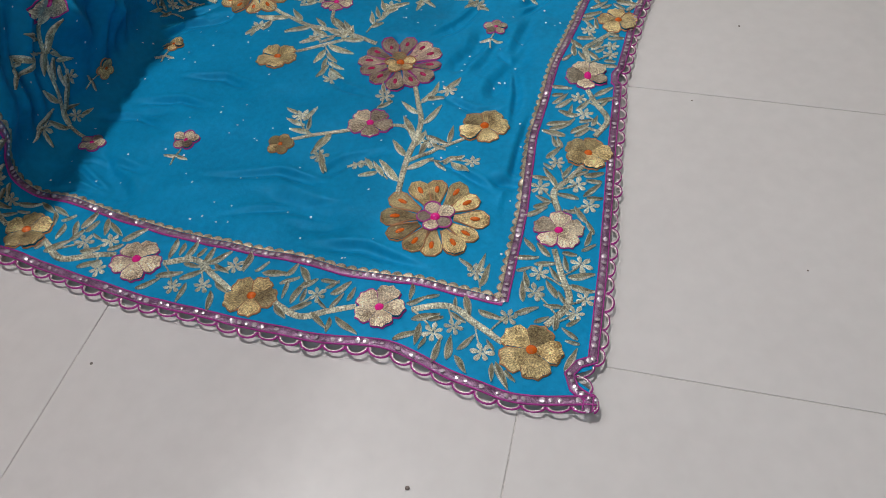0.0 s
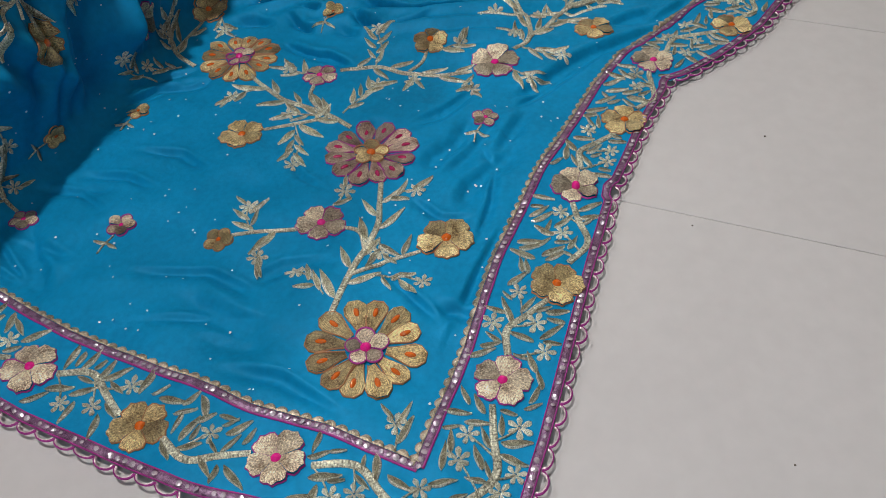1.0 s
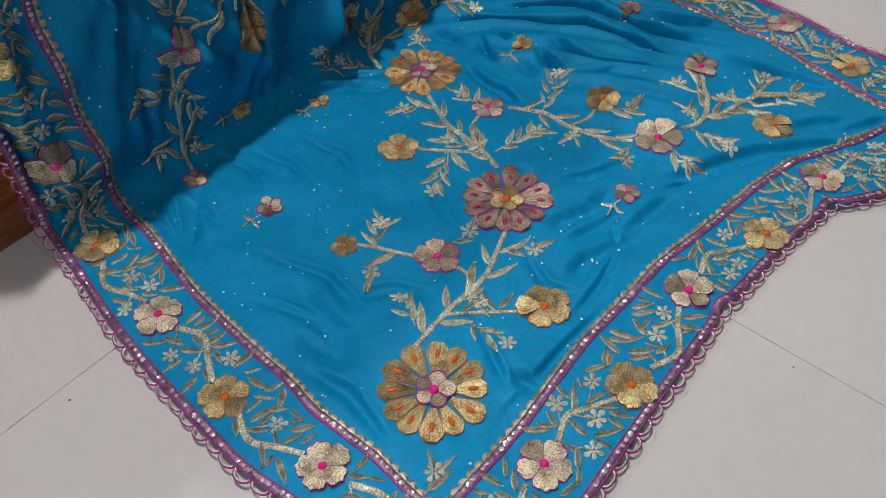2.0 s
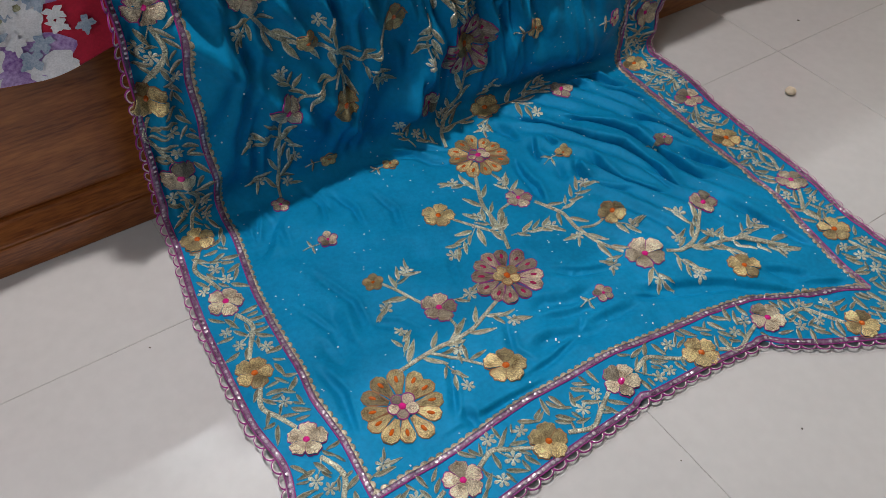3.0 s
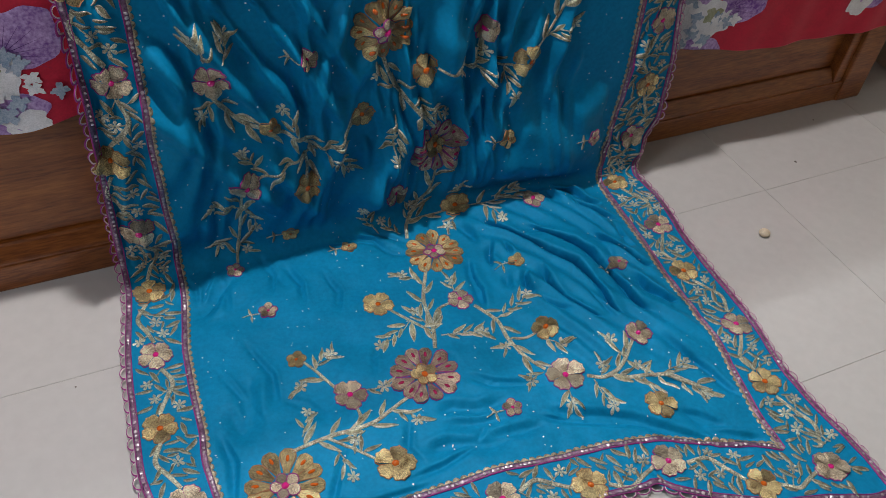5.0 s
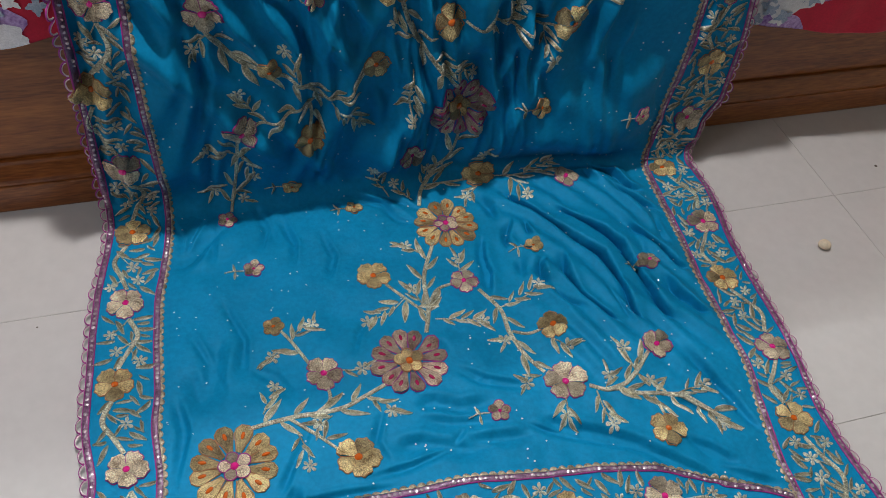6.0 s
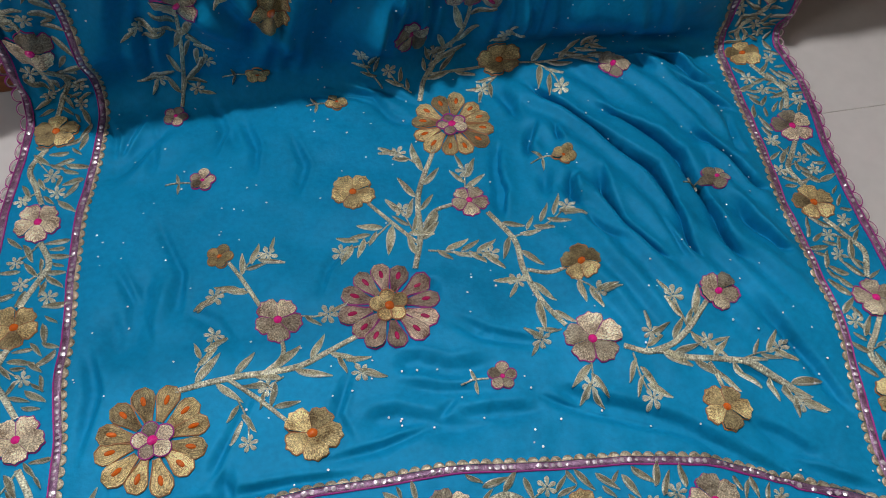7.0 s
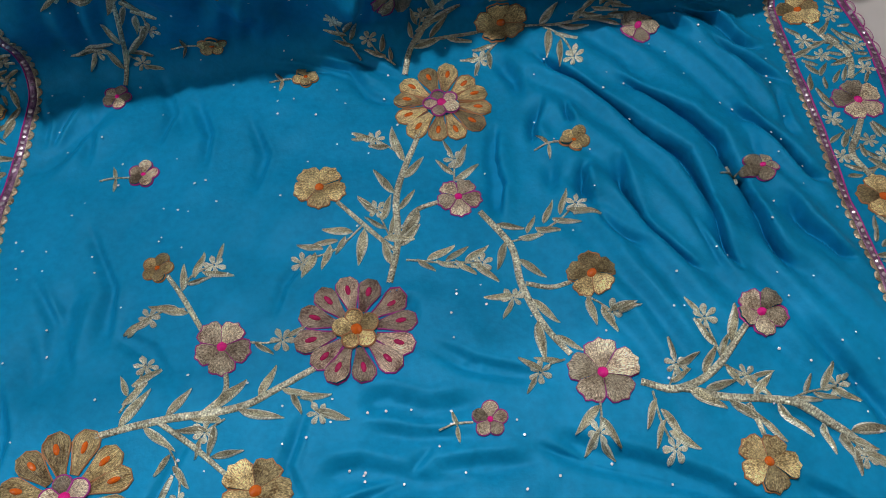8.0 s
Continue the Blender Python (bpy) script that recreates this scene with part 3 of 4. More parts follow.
for e, line in enumerate(EDGES):
    inn = side(line, 0.0150)
    rib = strip("border_ribbon", inn, 0.0088, BAND, M_RIBBON, saree, "plum ribbon with foil sequins along the hem")
    strip("cord", side(line, 0.0105), 0.0015, CORD, M_CORD_PINK, rib)
    strip("cord", side(line, 0.0196), 0.0015, CORD, M_CORD_PINK, rib)
    q = resample(inn, 0.0085)
    sequin_discs("sequin", q[RNG.rand(len(q)) < 0.7], 0.0027, M_FOIL, rib)
    # one scallop after the other along the hem
    marks = resample(side(line, 0.0088), 0.0235)
    for i, (a, b) in enumerate(zip(marks[:-1], marks[1:])):
        d = b - a
        out = np.array([d[1], -d[0]])
        th = np.linspace(0, math.pi, 9)
        deep = 0.34 * RNG.uniform(0.75, 1.2)
        arc = (a + b) / 2 - np.cos(th)[:, None] * d / 2 + np.sin(th)[:, None] * out * deep
        mid = (a + b) / 2
        flat = np.vstack([mid + (arc - mid) * f for f in (0.70, 0.76, 0.86, 0.88, 0.98, 1.04)])
        hts = np.repeat([0.0008, 0.0024, 0.0022, 0.0020, 0.0022, 0.0004], 9)
        vv = np.maximum(drape(flat, hts - 0.0014), (-9, -9, 0.0006))
        fc = [(r * 9 + c, r * 9 + c + 1, (r + 1) * 9 + c + 1, (r + 1) * 9 + c) for r in range(5) for c in range(8)]
        sc = raw("scallop", vv, fc, M_SILVER, rib)
        sc.data.materials.append(M_CORD_PINK)
        for p in sc.data.polygons:
            p.material_index = 0 if p.index // 8 < 3 else 1

for e, line in enumerate(INNER):
    rib = strip("inner_ribbon", line, 0.0085, BAND, M_RIBBON, saree, "plum ribbon edged with magenta cord and gold lace")
    strip("cord", side(line, -0.0045), 0.0020, CORD, M_CORD_PINK, rib)
    q = resample(line, 0.0075)
    sequin_discs("sequin", q[RNG.rand(len(q)) < 0.7], 0.0027, M_FOIL, rib)
    verts, faces = [], []
    marks = resample(side(line, 0.0042), 0.0125)
    for a, b in zip(marks[:-1], marks[1:]):
        d = b - a
        out = np.array([-d[1], d[0]])
        th = np.linspace(0, math.pi, 7)
        flat = np.vstack([(a + b) / 2 - np.cos(th)[:, None] * d / 2 + np.sin(th)[:, None] * out * 0.5 * f for f in (0, 0.6, 1.0)])
        k = len(verts)
        verts += list(drape(flat, np.repeat([0.0016, 0.0024, 0.0008], 7)))
        faces += [(k + r * 7 + c, k + r * 7 + c + 1, k + (r + 1) * 7 + c + 1, k + (r + 1) * 7 + c) for r in range(2) for c in range(6)]
    tagged(raw("lace_edging", verts, faces, M_LACE, rib, "pale gold scalloped lace"), kind="stuff")


# ---- embroidery ----
TAKEN = []  # centres and radii already stitched


def turned(p, c, ang, size):
    ca, sa = math.cos(ang), math.sin(ang)
    p = np.asarray(p, float) * size
    return np.stack([c[0] + p[:, 0] * ca - p[:, 1] * sa, c[1] + p[:, 0] * sa + p[:, 1] * ca], 1)


def gem(name, c, rx, ry, ang, h, mat, parent):
    verts, faces, n = [], [], 10
    pts, hs = [(0, 0)], [h + min(rx, ry) * 0.75]
    for f, z in ((0.55, 0.62), (0.9, 0.28), (1.0, 0)):
        for q in np.arange(n) * math.tau / n:
            pts.append((rx * f * math.cos(q), ry * f * math.sin(q)))
            hs.append(h + min(rx, ry) * z)
    v = drape(turned(pts, c, ang, 1), hs)
    faces = [(0, 1 + i, 1 + (i + 1) % n) for i in range(n)]
    for r in range(2):
        faces += [(1 + r * n + i, 1 + (r + 1) * n + i, 1 + (r + 1) * n + (i + 1) % n, 1 + r * n + (i + 1) % n) for i in range(n)]
    return raw(name, v, faces, mat, parent)


def petal_ring(c, dia, ang, count, mat, parent, base_h=0.0018, inner=0.10, lobes=3):
    """Broad wavy petals round a centre; returns the outline as (x, s)."""
    outline = []
    half = math.pi / count
    for k in range(count):
        a0 = ang + k * math.tau / count
        size = dia * RNG.uniform(0.93, 1.05)
        tip, tilt = RNG.uniform(-0.0008, 0.0042), RNG.uniform(-0.0016, 0.0016)
        na, rows = 9, (inner, 0.45, 0.78, 0.95, 1.0)
        f = np.linspace(-1, 1, na)
        rim = 0.5 * (1 - 0.20 * np.abs(f) ** 3) * (0.95 + 0.05 * np.cos(f * math.pi * lobes))
        pts, hs, th = [], [], []
        for r in rows:
            for i in range(na):
                an = f[i] * half * (0.98 if r > 0.2 else 0.9)
                rr = rim[i] * r
                pts.append((rr * math.cos(an), rr * math.sin(an)))
                hs.append(base_h + 0.0012 * math.sin(math.pi * min(r, 0.97)) * (1 - 0.8 * f[i] ** 2) + tip * r + tilt * f[i] * r - (0.0008 if r == 1.0 else 0))
                th.append((r, f[i] * 0.5))
        P = turned(pts, c, a0, size)
        raw("petal", drape(P, np.maximum(hs, 0.0003)), [(q * na + i, (q + 1) * na + i, (q + 1) * na + i + 1, q * na + i + 1) for q in range(4) for i in range(na - 1)], mat, parent, thread=th)
        outline += [turned([(0.5 * inner, 0)], c, a0 - half, size)[0]] + list(P[-na:])
    outline.append(outline[0])
    return np.array(outline)


def flower(c, dia, ang, count, mat, cord, stone, label, name="flower", lobes=3):
    TAKEN.append((c[0], c[1], dia * 0.5))
    root = empty("x")
    ring = petal_ring(c, dia, ang, count, mat, root, lobes=lobes)
    top = strip(name, ring, max(0.0013, dia * 0.023), CORD, cord, saree, label)
    for ch in list(root.children):
        ch.parent = top
    bpy.data.objects.remove(root)
    gem("stone", c, dia * 0.09, dia * 0.09, 0, 0.0016, stone, top)
    return top


def big_flower(c, dia, ang, petal_mat, cord, stone, core_mat, core_cord, core_stone, label):
    TAKEN.append((c[0], c[1], dia * 0.5))
    count = 12
    root = empty("x")
    rims = []
    for k in range(count):
        a0 = ang + k * math.tau / count + RNG.uniform(-0.06, 0.06)
        size = dia * RNG.uniform(0.94, 1.04)
        tip, tilt = RNG.uniform(-0.0006, 0.0042), RNG.uniform(-0.0018, 0.0018)
        rows, na = np.linspace(0.17, 0.5, 7), 5
        f = np.linspace(-1, 1, na)
        wid = 0.106 * np.array([0.28, 0.42, 0.60, 0.80, 0.97, 0.90, 0.42])
        pts, hs, th = [], [], []
        for q, r in enumerate(rows):
            for i in range(na):
                pts.append((r, f[i] * wid[q]))
                hs.append(0.0008 + 0.0015 * math.sin(math.pi * (q + 0.6) / 7) * (1 - 0.75 * f[i] ** 2) + tip * q / 6 + tilt * f[i])
                th.append((r, f[i] * 0.5))
        P = turned(pts, c, a0, size)
        pet = raw("petal", drape(P, np.maximum(hs, 0.0004)), grid_faces(7, na), petal_mat, root, thread=th)
        rims.append((P, pet))
        gem("stone", turned([(0.37, 0)], c, a0, size)[0], dia * 0.050, dia * 0.024, a0, 0.0024 + tip * 0.6, stone, root)
    ring = petal_ring(c, dia * 0.38, ang + 0.3, 5, core_mat, root, base_h=0.0022, lobes=1)
    top = strip("flower", ring, 0.0018, [(-0.5, 0.0026), (-0.25, 0.0042), (0.25, 0.0042), (0.5, 0.0026)], core_cord, saree, label)
    for P, pet in rims:
        G = P.reshape(7, 5, 2)
        loop = np.vstack([G[:, 0], G[-1, 1:], G[::-1, -1][1:]])
        strip("petal_outline", loop, 0.0013, CORD, cord, root)
    for ch in list(root.children):
        ch.parent = top
    bpy.data.objects.remove(root)
    gem("stone", c, dia * 0.05, dia * 0.05, 0, 0.003, core_stone, top)
    return top


LEAVES = [0]
EXTRA = [[], [], []]  # leaves past the first 300, joined


def rimmed(ob):
    """Gives the outer columns of stitched leaves their paler edge thread."""
    ob.data.materials.append(M_LEAF_RIM)
    ob.data.polygons.foreach_set("material_index", [1 if i % 4 in (0, 3) else 0 for i in range(len(ob.data.polygons))])
    return ob


def leaf(c, ang, length, width=None, curl=None):
    """A curled pointed leaf that starts at c, hollow between its two raised edges."""
    width = width or length * RNG.uniform(0.22, 0.30)
    curl = RNG.uniform(-0.7, 0.7) if curl is None else curl
    n, na = 9, 5
    t = np.linspace(0, 1, n)
    wid = width * 0.5 * np.sin(np.pi * t**0.8) ** 0.85 * (1 - 0.25 * t) + 0.0003
    bx = length * (t - 0.12 * abs(curl) * t * t)
    by = curl * length * (0.75 * t * t - 0.38 * t**4)
    across = np.array([-1, -0.60, 0, 0.60, 1])
    pts = np.concatenate([np.stack([bx - f * wid * curl * 0.5 * t, by + f * wid], 1)[:, None] for f in across], 1).reshape(-1, 2)
    lean = RNG.uniform(-0.0008, 0.0008)
    hs = np.tile([0.0003, 0.0030 + lean, 0.0017, 0.0030 - lean, 0.0003], n)
    v = drape(turned(pts, c, ang, 1), hs)
    th = np.stack([np.repeat(t, na) + np.tile(0.12 * np.abs(across), n), np.tile(across / 2, n)], 1)
    if LEAVES[0] < 300:
        rimmed(raw("leaf", v, grid_faces(n, na), M_LEAF, saree, thread=th))
    else:
        k = len(EXTRA[0])
        EXTRA[0].extend(v)
        EXTRA[1].extend([tuple(k + i for i in f) for f in grid_faces(n, na)])
        EXTRA[2].extend(th)
    LEAVES[0] += 1


def blossom(c, dia):
    """A tiny star of six rounded petals."""
    verts, faces, th = [], [], []
    a = RNG.uniform(0, 6.28)
    for k in range(6):
        t = np.array([0.12, 0.45, 0.72, 0.92, 1.0]) * 0.5
        wd = np.array([0.035, 0.095, 0.130, 0.095, 0.03])
        pts = np.array([(r, f * q) for r, q in zip(t, wd) for f in (-1, 0, 1)])
        k0 = len(verts)
        verts += list(drape(turned(pts, c, a + k * math.tau / 6, dia * RNG.uniform(0.85, 1.1)), np.tile([0.0004, 0.0026, 0.0004], 5)))
        faces += [tuple(k0 + i for i in f) for f in grid_faces(5, 3)]
        th += [(r, f) for r in t for f in (-0.5, 0, 0.5)]
    raw("blossom", verts, faces, M_LEAF_RIM, saree, thread=th)
    TAKEN.append((c[0], c[1], dia * 0.4))


def stem(pts, width=0.0075, name="stem"):
    line = resample(spline(pts), 0.004)
    n = len(line)
    wd = width * (0.75 + 0.25 * np.sin(np.linspace(0.4, 2.6, n))) * np.linspace(1, 0.85, n)
    return strip(name, line, wd, [(-0.5, 0.0004), (-0.36, 0.0020), (-0.16, 0.0022), (0, 0.0009), (0.16, 0.0022), (0.36, 0.0020), (0.5, 0.0004)], M_STEM, saree)


def clear(p, r):
    t = np.array(TAKEN)
    return bool((np.hypot(t[:, 0] - p[0], t[:, 1] - p[1]) > r + t[:, 2]).all())


def sprig(a, b, star=True, size=0.031):
    """A thin twig from a to b, with a tiny star near its end and leaves round it."""
    a, b = np.array(a, float), np.array(b, float)
    d = b - a
    n = np.linalg.norm(d)
    ang = math.atan2(d[1], d[0])
    mid = (a + b) / 2 + np.array([-d[1], d[0]]) * RNG.uniform(-0.15, 0.15)
    stem([a, mid, b], 0.0022, "twig")
    if star:
        blossom(b, 0.024)
    count = max(2, int(round(n / 0.013)))
    for i in range(count + 1):
        f = 0.15 + 0.75 * i / count
        sgn = 1 if i % 2 else -1
        p = a + d * f
        th = ang + sgn * RNG.uniform(0.55, 1.0)
        ln = size * RNG.uniform(0.75, 1.15)
        q = p + 0.55 * ln * np.array([math.cos(th), math.sin(th)])
        if clear(q, 0.003):
            leaf(p, th, ln, curl=-sgn * RNG.uniform(0.2, 0.7))
            TAKEN.append((q[0], q[1], 0.004))
    if n < 0.05 and star:
        leaf(b + 0.006 * np.array([math.cos(ang + 0.5), math.sin(ang + 0.5)]), ang + 0.5, size * 0.7)


def leafy(pts, step=0.021, size=0.040):
    """Leaves that spring from both sides of a stem."""
    line = resample(spline(pts), step)
    t = np.gradient(line, axis=0)
    for i in range(1, len(line) - 1):
        ang = math.atan2(t[i, 1], t[i, 0])
        sgn = 1 if i % 2 else -1
        p = line[i] + 0.003 * np.array([-math.sin(ang), math.cos(ang)]) * sgn
        q = p + 0.018 * np.array([math.cos(ang + sgn * 0.8), math.sin(ang + sgn * 0.8)])
        if clear(q, 0.006):
            leaf(p, ang + sgn * RNG.uniform(0.5, 1.0), size * RNG.uniform(0.75, 1.15), curl=-sgn * RNG.uniform(0.1, 0.6))
            TAKEN.append((q[0], q[1], 0.006))


# large twelve-petalled flowers
big_flower((0.139, -0.027), 0.121, 0.15, M_GOLD, M_CORD_ORANGE, M_GEM_ORANGE, M_ROSE, M_CORD_PINK, M_GEM_PINK, "large gold flower of twelve petals with orange stones")
big_flower((0.415, 0.088), 0.118, 0.05, M_MAROON, M_CORD_PINK, M_GEM_RED, M_GOLD, M_CORD_ORANGE, M_GEM_ORANGE, "large rose flower of twelve petals with ruby stones")
big_flower((0.550, 0.352), 0.112, 0.2, M_GOLD, M_CORD_ORANGE, M_GEM_ORANGE, M_ROSE, M_CORD_PINK, M_GEM_PINK, "large bronze flower of twelve petals with orange stones")
big_flower((0.476, 0.899), 0.112, 0.0, M_GOLD, M_CORD_ORANGE, M_GEM_ORANGE, M_ROSE, M_CORD_PINK, M_GEM_PINK, "large bronze flower of twelve petals with orange stones")
big_flower((0.590, 0.633), 0.118, 0.1, M_MAROON, M_CORD_PINK, M_GEM_RED, M_GOLD, M_CORD_ORANGE, M_GEM_ORANGE, "large maroon flower of twelve petals with ruby stones")

GOLD_FLOWERS = [(0.644, 0.462, 0.069), (0.398, 0.262, 0.060), (0.306, -0.052, 0.068), (0.657, 0.100, 0.053), (0.763, -0.112, 0.056),
                (0.554, 0.811, 0.058), (0.762, 0.797, 0.064), (0.441, 0.735, 0.052), (0.329, 0.613, 0.053)]
PINK_FLOWERS = [(0.802, 0.413, 0.047), (0.544, 0.222, 0.051), (0.284, 0.093, 0.059), (0.640, -0.002, 0.068), (0.808, 0.027, 0.050),
                (0.672, 0.865, 0.050), (0.186, 0.857, 0.058), (0.220, 0.646, 0.056), (0.515, 0.532, 0.056)]
SMALL_PINK = [(0.210, 0.316, 0.035), (0.181, 0.432, 0.033), (0.525, -0.026, 0.036), (0.874, 0.190, 0.034), (0.343, 0.871, 0.032), (0.938, 0.596, 0.034)]
SMALL_GOLD = [(0.224, 0.193, 0.035), (0.683, 0.265, 0.033), (0.400, 0.422, 0.032), (0.298, 0.491, 0.035), (0.733, 0.636, 0.036), (0.271, 0.755, 0.036)]
for x, s, d in GOLD_FLOWERS:
    flower((x, s), d, RNG.uniform(0, 1.2), 5, M_GOLD, M_CORD_ORANGE, M_GEM_ORANGE, "gold five-petalled flower with an orange stone")
for x, s, d in PINK_FLOWERS:
    flower((x, s), d, RNG.uniform(0, 1.2), 5, M_ROSE, M_CORD_PINK, M_GEM_PINK, "rose gold flower edged with magenta cord")
for x, s, d in SMALL_PINK:
    flower((x, s), d, RNG.uniform(0, 1.2), 5, M_ROSE, M_CORD_PINK, M_GEM_PINK, "small rose flower with a magenta stone", lobes=1)
for x, s, d in SMALL_GOLD:
    flower((x, s), d, RNG.uniform(0, 1.2), 5, M_GOLD, M_CORD_ORANGE, M_GEM_ORANGE, "small copper gold flower with an orange stone", lobes=1)
# flowers of the border: along the side, the front hem and the far side
LEFT_ROW = [(0.022, 1.034), (0.044, 0.879), (0.017, 0.735), (0.032, 0.584), (0.026, 0.430), (0.010, 0.283), (-0.011, 0.139), (0.000, 0.000), (-0.021, -0.163)]
FRONT_ROW = [(-0.021, -0.163), (0.145, -0.168), (0.278, -0.186), (0.432, -0.168), (0.571, -0.197), (0.710, -0.208), (0.830, -0.298), (0.956, -0.315)]
RIGHT_ROW = [(0.956, -0.315), (0.966, -0.140), (1.005, -0.013), (0.995, 0.138), (1.026, 0.269), (1.014, 0.420), (1.055, 0.560), (1.060, 0.687), (1.050, 0.835), (1.03, 0.97)]
for row, first in ((LEFT_ROW, 0), (FRONT_ROW[1:], 1), (RIGHT_ROW[1:], 0)):
    for i, (x, s) in enumerate(row):
        last = row is LEFT_ROW and i == len(row) - 1
        if (i + first) % 2 == 0 or last:
            flower((x, s), 0.068 if last else 0.060, RNG.uniform(0, 1.2), 5, M_GOLD, M_CORD_ORANGE, M_GEM_ORANGE, "gold border flower with an orange stone")
        else:
            flower((x, s), 0.060, RNG.uniform(0, 1.2), 5, M_ROSE, M_CORD_PINK, M_GEM_PINK, "rose gold border flower edged with magenta cord")
flower(FRONT_ROW[-1], 0.055, 0.4, 5, M_ROSE, M_CORD_PINK, M_GEM_PINK, "rose gold border flower edged with magenta cord")

STEMS = [
    ((0.165, 0.025), (0.221, 0.029), (0.294, 0.029), (0.337, 0.043), (0.377, 0.058)),
    ((0.455, 0.133), (0.471, 0.180), (0.481, 0.244), (0.518, 0.318)),
    ((0.563, 0.199), (0.586, 0.152), (0.587, 0.104), (0.599, 0.057), (0.616, 0.023)),
    ((0.671, -0.019), (0.706, -0.032), (0.745, -0.019), (0.787, 0.016)),
    ((0.706, -0.032), (0.756, -0.050), (0.807, -0.062), (0.839, -0.093), (0.860, -0.119)),
    ((0.515, 0.405), (0.531, 0.449), (0.557, 0.486), (0.590, 0.547), (0.597, 0.580)),
    ((0.183, 0.834), (0.226, 0.773), (0.299, 0.739), (0.356, 0.694), (0.401, 0.704), (0.436, 0.729)),
    ((0.476, 0.850), (0.500, 0.789), (0.563, 0.708), (0.585, 0.680)),
]
BRANCHES = [
    ((0.221, 0.029), (0.251, 0.001), (0.280, -0.031)),
    ((0.262, 0.029), (0.284, 0.045), (0.286, 0.070)),
    ((0.266, 0.114), (0.248, 0.155), (0.234, 0.182)),
    ((0.415, 0.240), (0.447, 0.196), (0.469, 0.167)),
    ((0.525, 0.220), (0.495, 0.212), (0.478, 0.193)),
    ((0.591, 0.107), (0.618, 0.097), (0.636, 0.098)),
    ((0.764, -0.057), (0.767, -0.071), (0.768, -0.088)),
    ((0.533, 0.454), (0.575, 0.454), (0.617, 0.455)),
    ((0.670, 0.448), (0.722, 0.446), (0.765, 0.450), (0.788, 0.430)),
    ((0.190, 0.448), (0.198, 0.488), (0.208, 0.552), (0.215, 0.620)),
    ((0.356, 0.687), (0.295, 0.670), (0.240, 0.650)),
    ((0.332, 0.686), (0.335, 0.660), (0.330, 0.632)),
    ((0.580, 0.810), (0.662, 0.790), (0.740, 0.788)),
    ((0.773, 0.816), (0.813, 0.862), (0.828, 0.900), (0.85, 0.98)),
]
for p in STEMS:
    stem(p, 0.0082)
for p in BRANCHES:
    stem(p, 0.0060)
SPRIGS_FLOOR = [
    ((0.187, 0.043), (0.210, 0.088)), ((0.248, 0.165), (0.281, 0.185)), ((0.250, 0.141), (0.214, 0.139)), ((0.311, 0.093), (0.342, 0.090)),
    ((0.343, 0.040), (0.369, 0.009)), ((0.283, 0.020), (0.264, 0.011)), ((0.230, 0.004), (0.238, -0.050)), ((0.489, 0.293), (0.467, 0.317)),
    ((0.465, 0.182), (0.455, 0.223)), ((0.436, 0.205), (0.370, 0.175)), ((0.476, 0.155), (0.552, 0.139)), ((0.584, 0.156), (0.663, 0.184)),
    ((0.591, 0.105), (0.575, 0.094)), ((0.643, 0.081), (0.666, 0.057)), ((0.609, 0.019), (0.583, 0.012)), ((0.697, -0.027), (0.708, -0.009)),
    ((0.752, -0.014), (0.751, 0.032)), ((0.751, -0.017), (0.772, -0.031)), ((0.679, -0.030), (0.686, -0.083)), ((0.803, -0.060), (0.852, -0.056)),
]
SPRIGS_BACK = [
    ((0.629, -0.029), (0.622, -0.055)), ((0.543, 0.240), (0.550, 0.274)), ((0.839, -0.093), (0.853, -0.123)), ((0.200, 0.505), (0.214, 0.474)),
    ((0.190, 0.510), (0.167, 0.495)), ((0.633, 0.430), (0.608, 0.412)), ((0.691, 0.434), (0.717, 0.385)), ((0.507, 0.422), (0.480, 0.470)),
    ((0.044, -0.098), (0.068, -0.089)), ((0.729, 0.462), (0.786, 0.475)), ((0.469, 0.443), (0.442, 0.516)), ((0.527, 0.444), (0.547, 0.493)),
]
SPRIGS_HANG = [
    ((0.180, 0.890), (0.165, 0.935)), ((0.205, 0.890), (0.215, 0.925)), ((0.188, 0.825), (0.165, 0.800)), ((0.317, 0.730), (0.296, 0.785)),
    ((0.366, 0.686), (0.418, 0.618)), ((0.211, 0.593), (0.236, 0.525)), ((0.210, 0.580), (0.162, 0.591)), ((0.246, 0.664), (0.221, 0.717)),
    ((0.506, 0.777), (0.464, 0.817)), ((0.528, 0.750), (0.608, 0.701)), ((0.498, 0.731), (0.498, 0.643)), ((0.662, 0.790), (0.673, 0.823)),
    ((0.718, 0.782), (0.738, 0.731)), ((0.796, 0.836), (0.855, 0.852)), ((0.629, 0.505), (0.650, 0.520)),
]
for a, b in SPRIGS_FLOOR + SPRIGS_BACK + SPRIGS_HANG:
    sprig(a, b)
for p in STEMS + BRANCHES:
    leafy(p)
for x, s, d in SMALL_PINK + SMALL_GOLD:
    if (x, s) not in ((0.224, 0.193), (0.271, 0.755), (0.181, 0.432)):
        stem([(x - d * 0.45, s), (x - d * 0.9, s + 0.002), (x - d * 1.35, s)], 0.002, "twig")
        leaf((x - d * 0.85, s), 1.9, 0.017)
        leaf((x - d * 0.85, s), -1.9, 0.017)


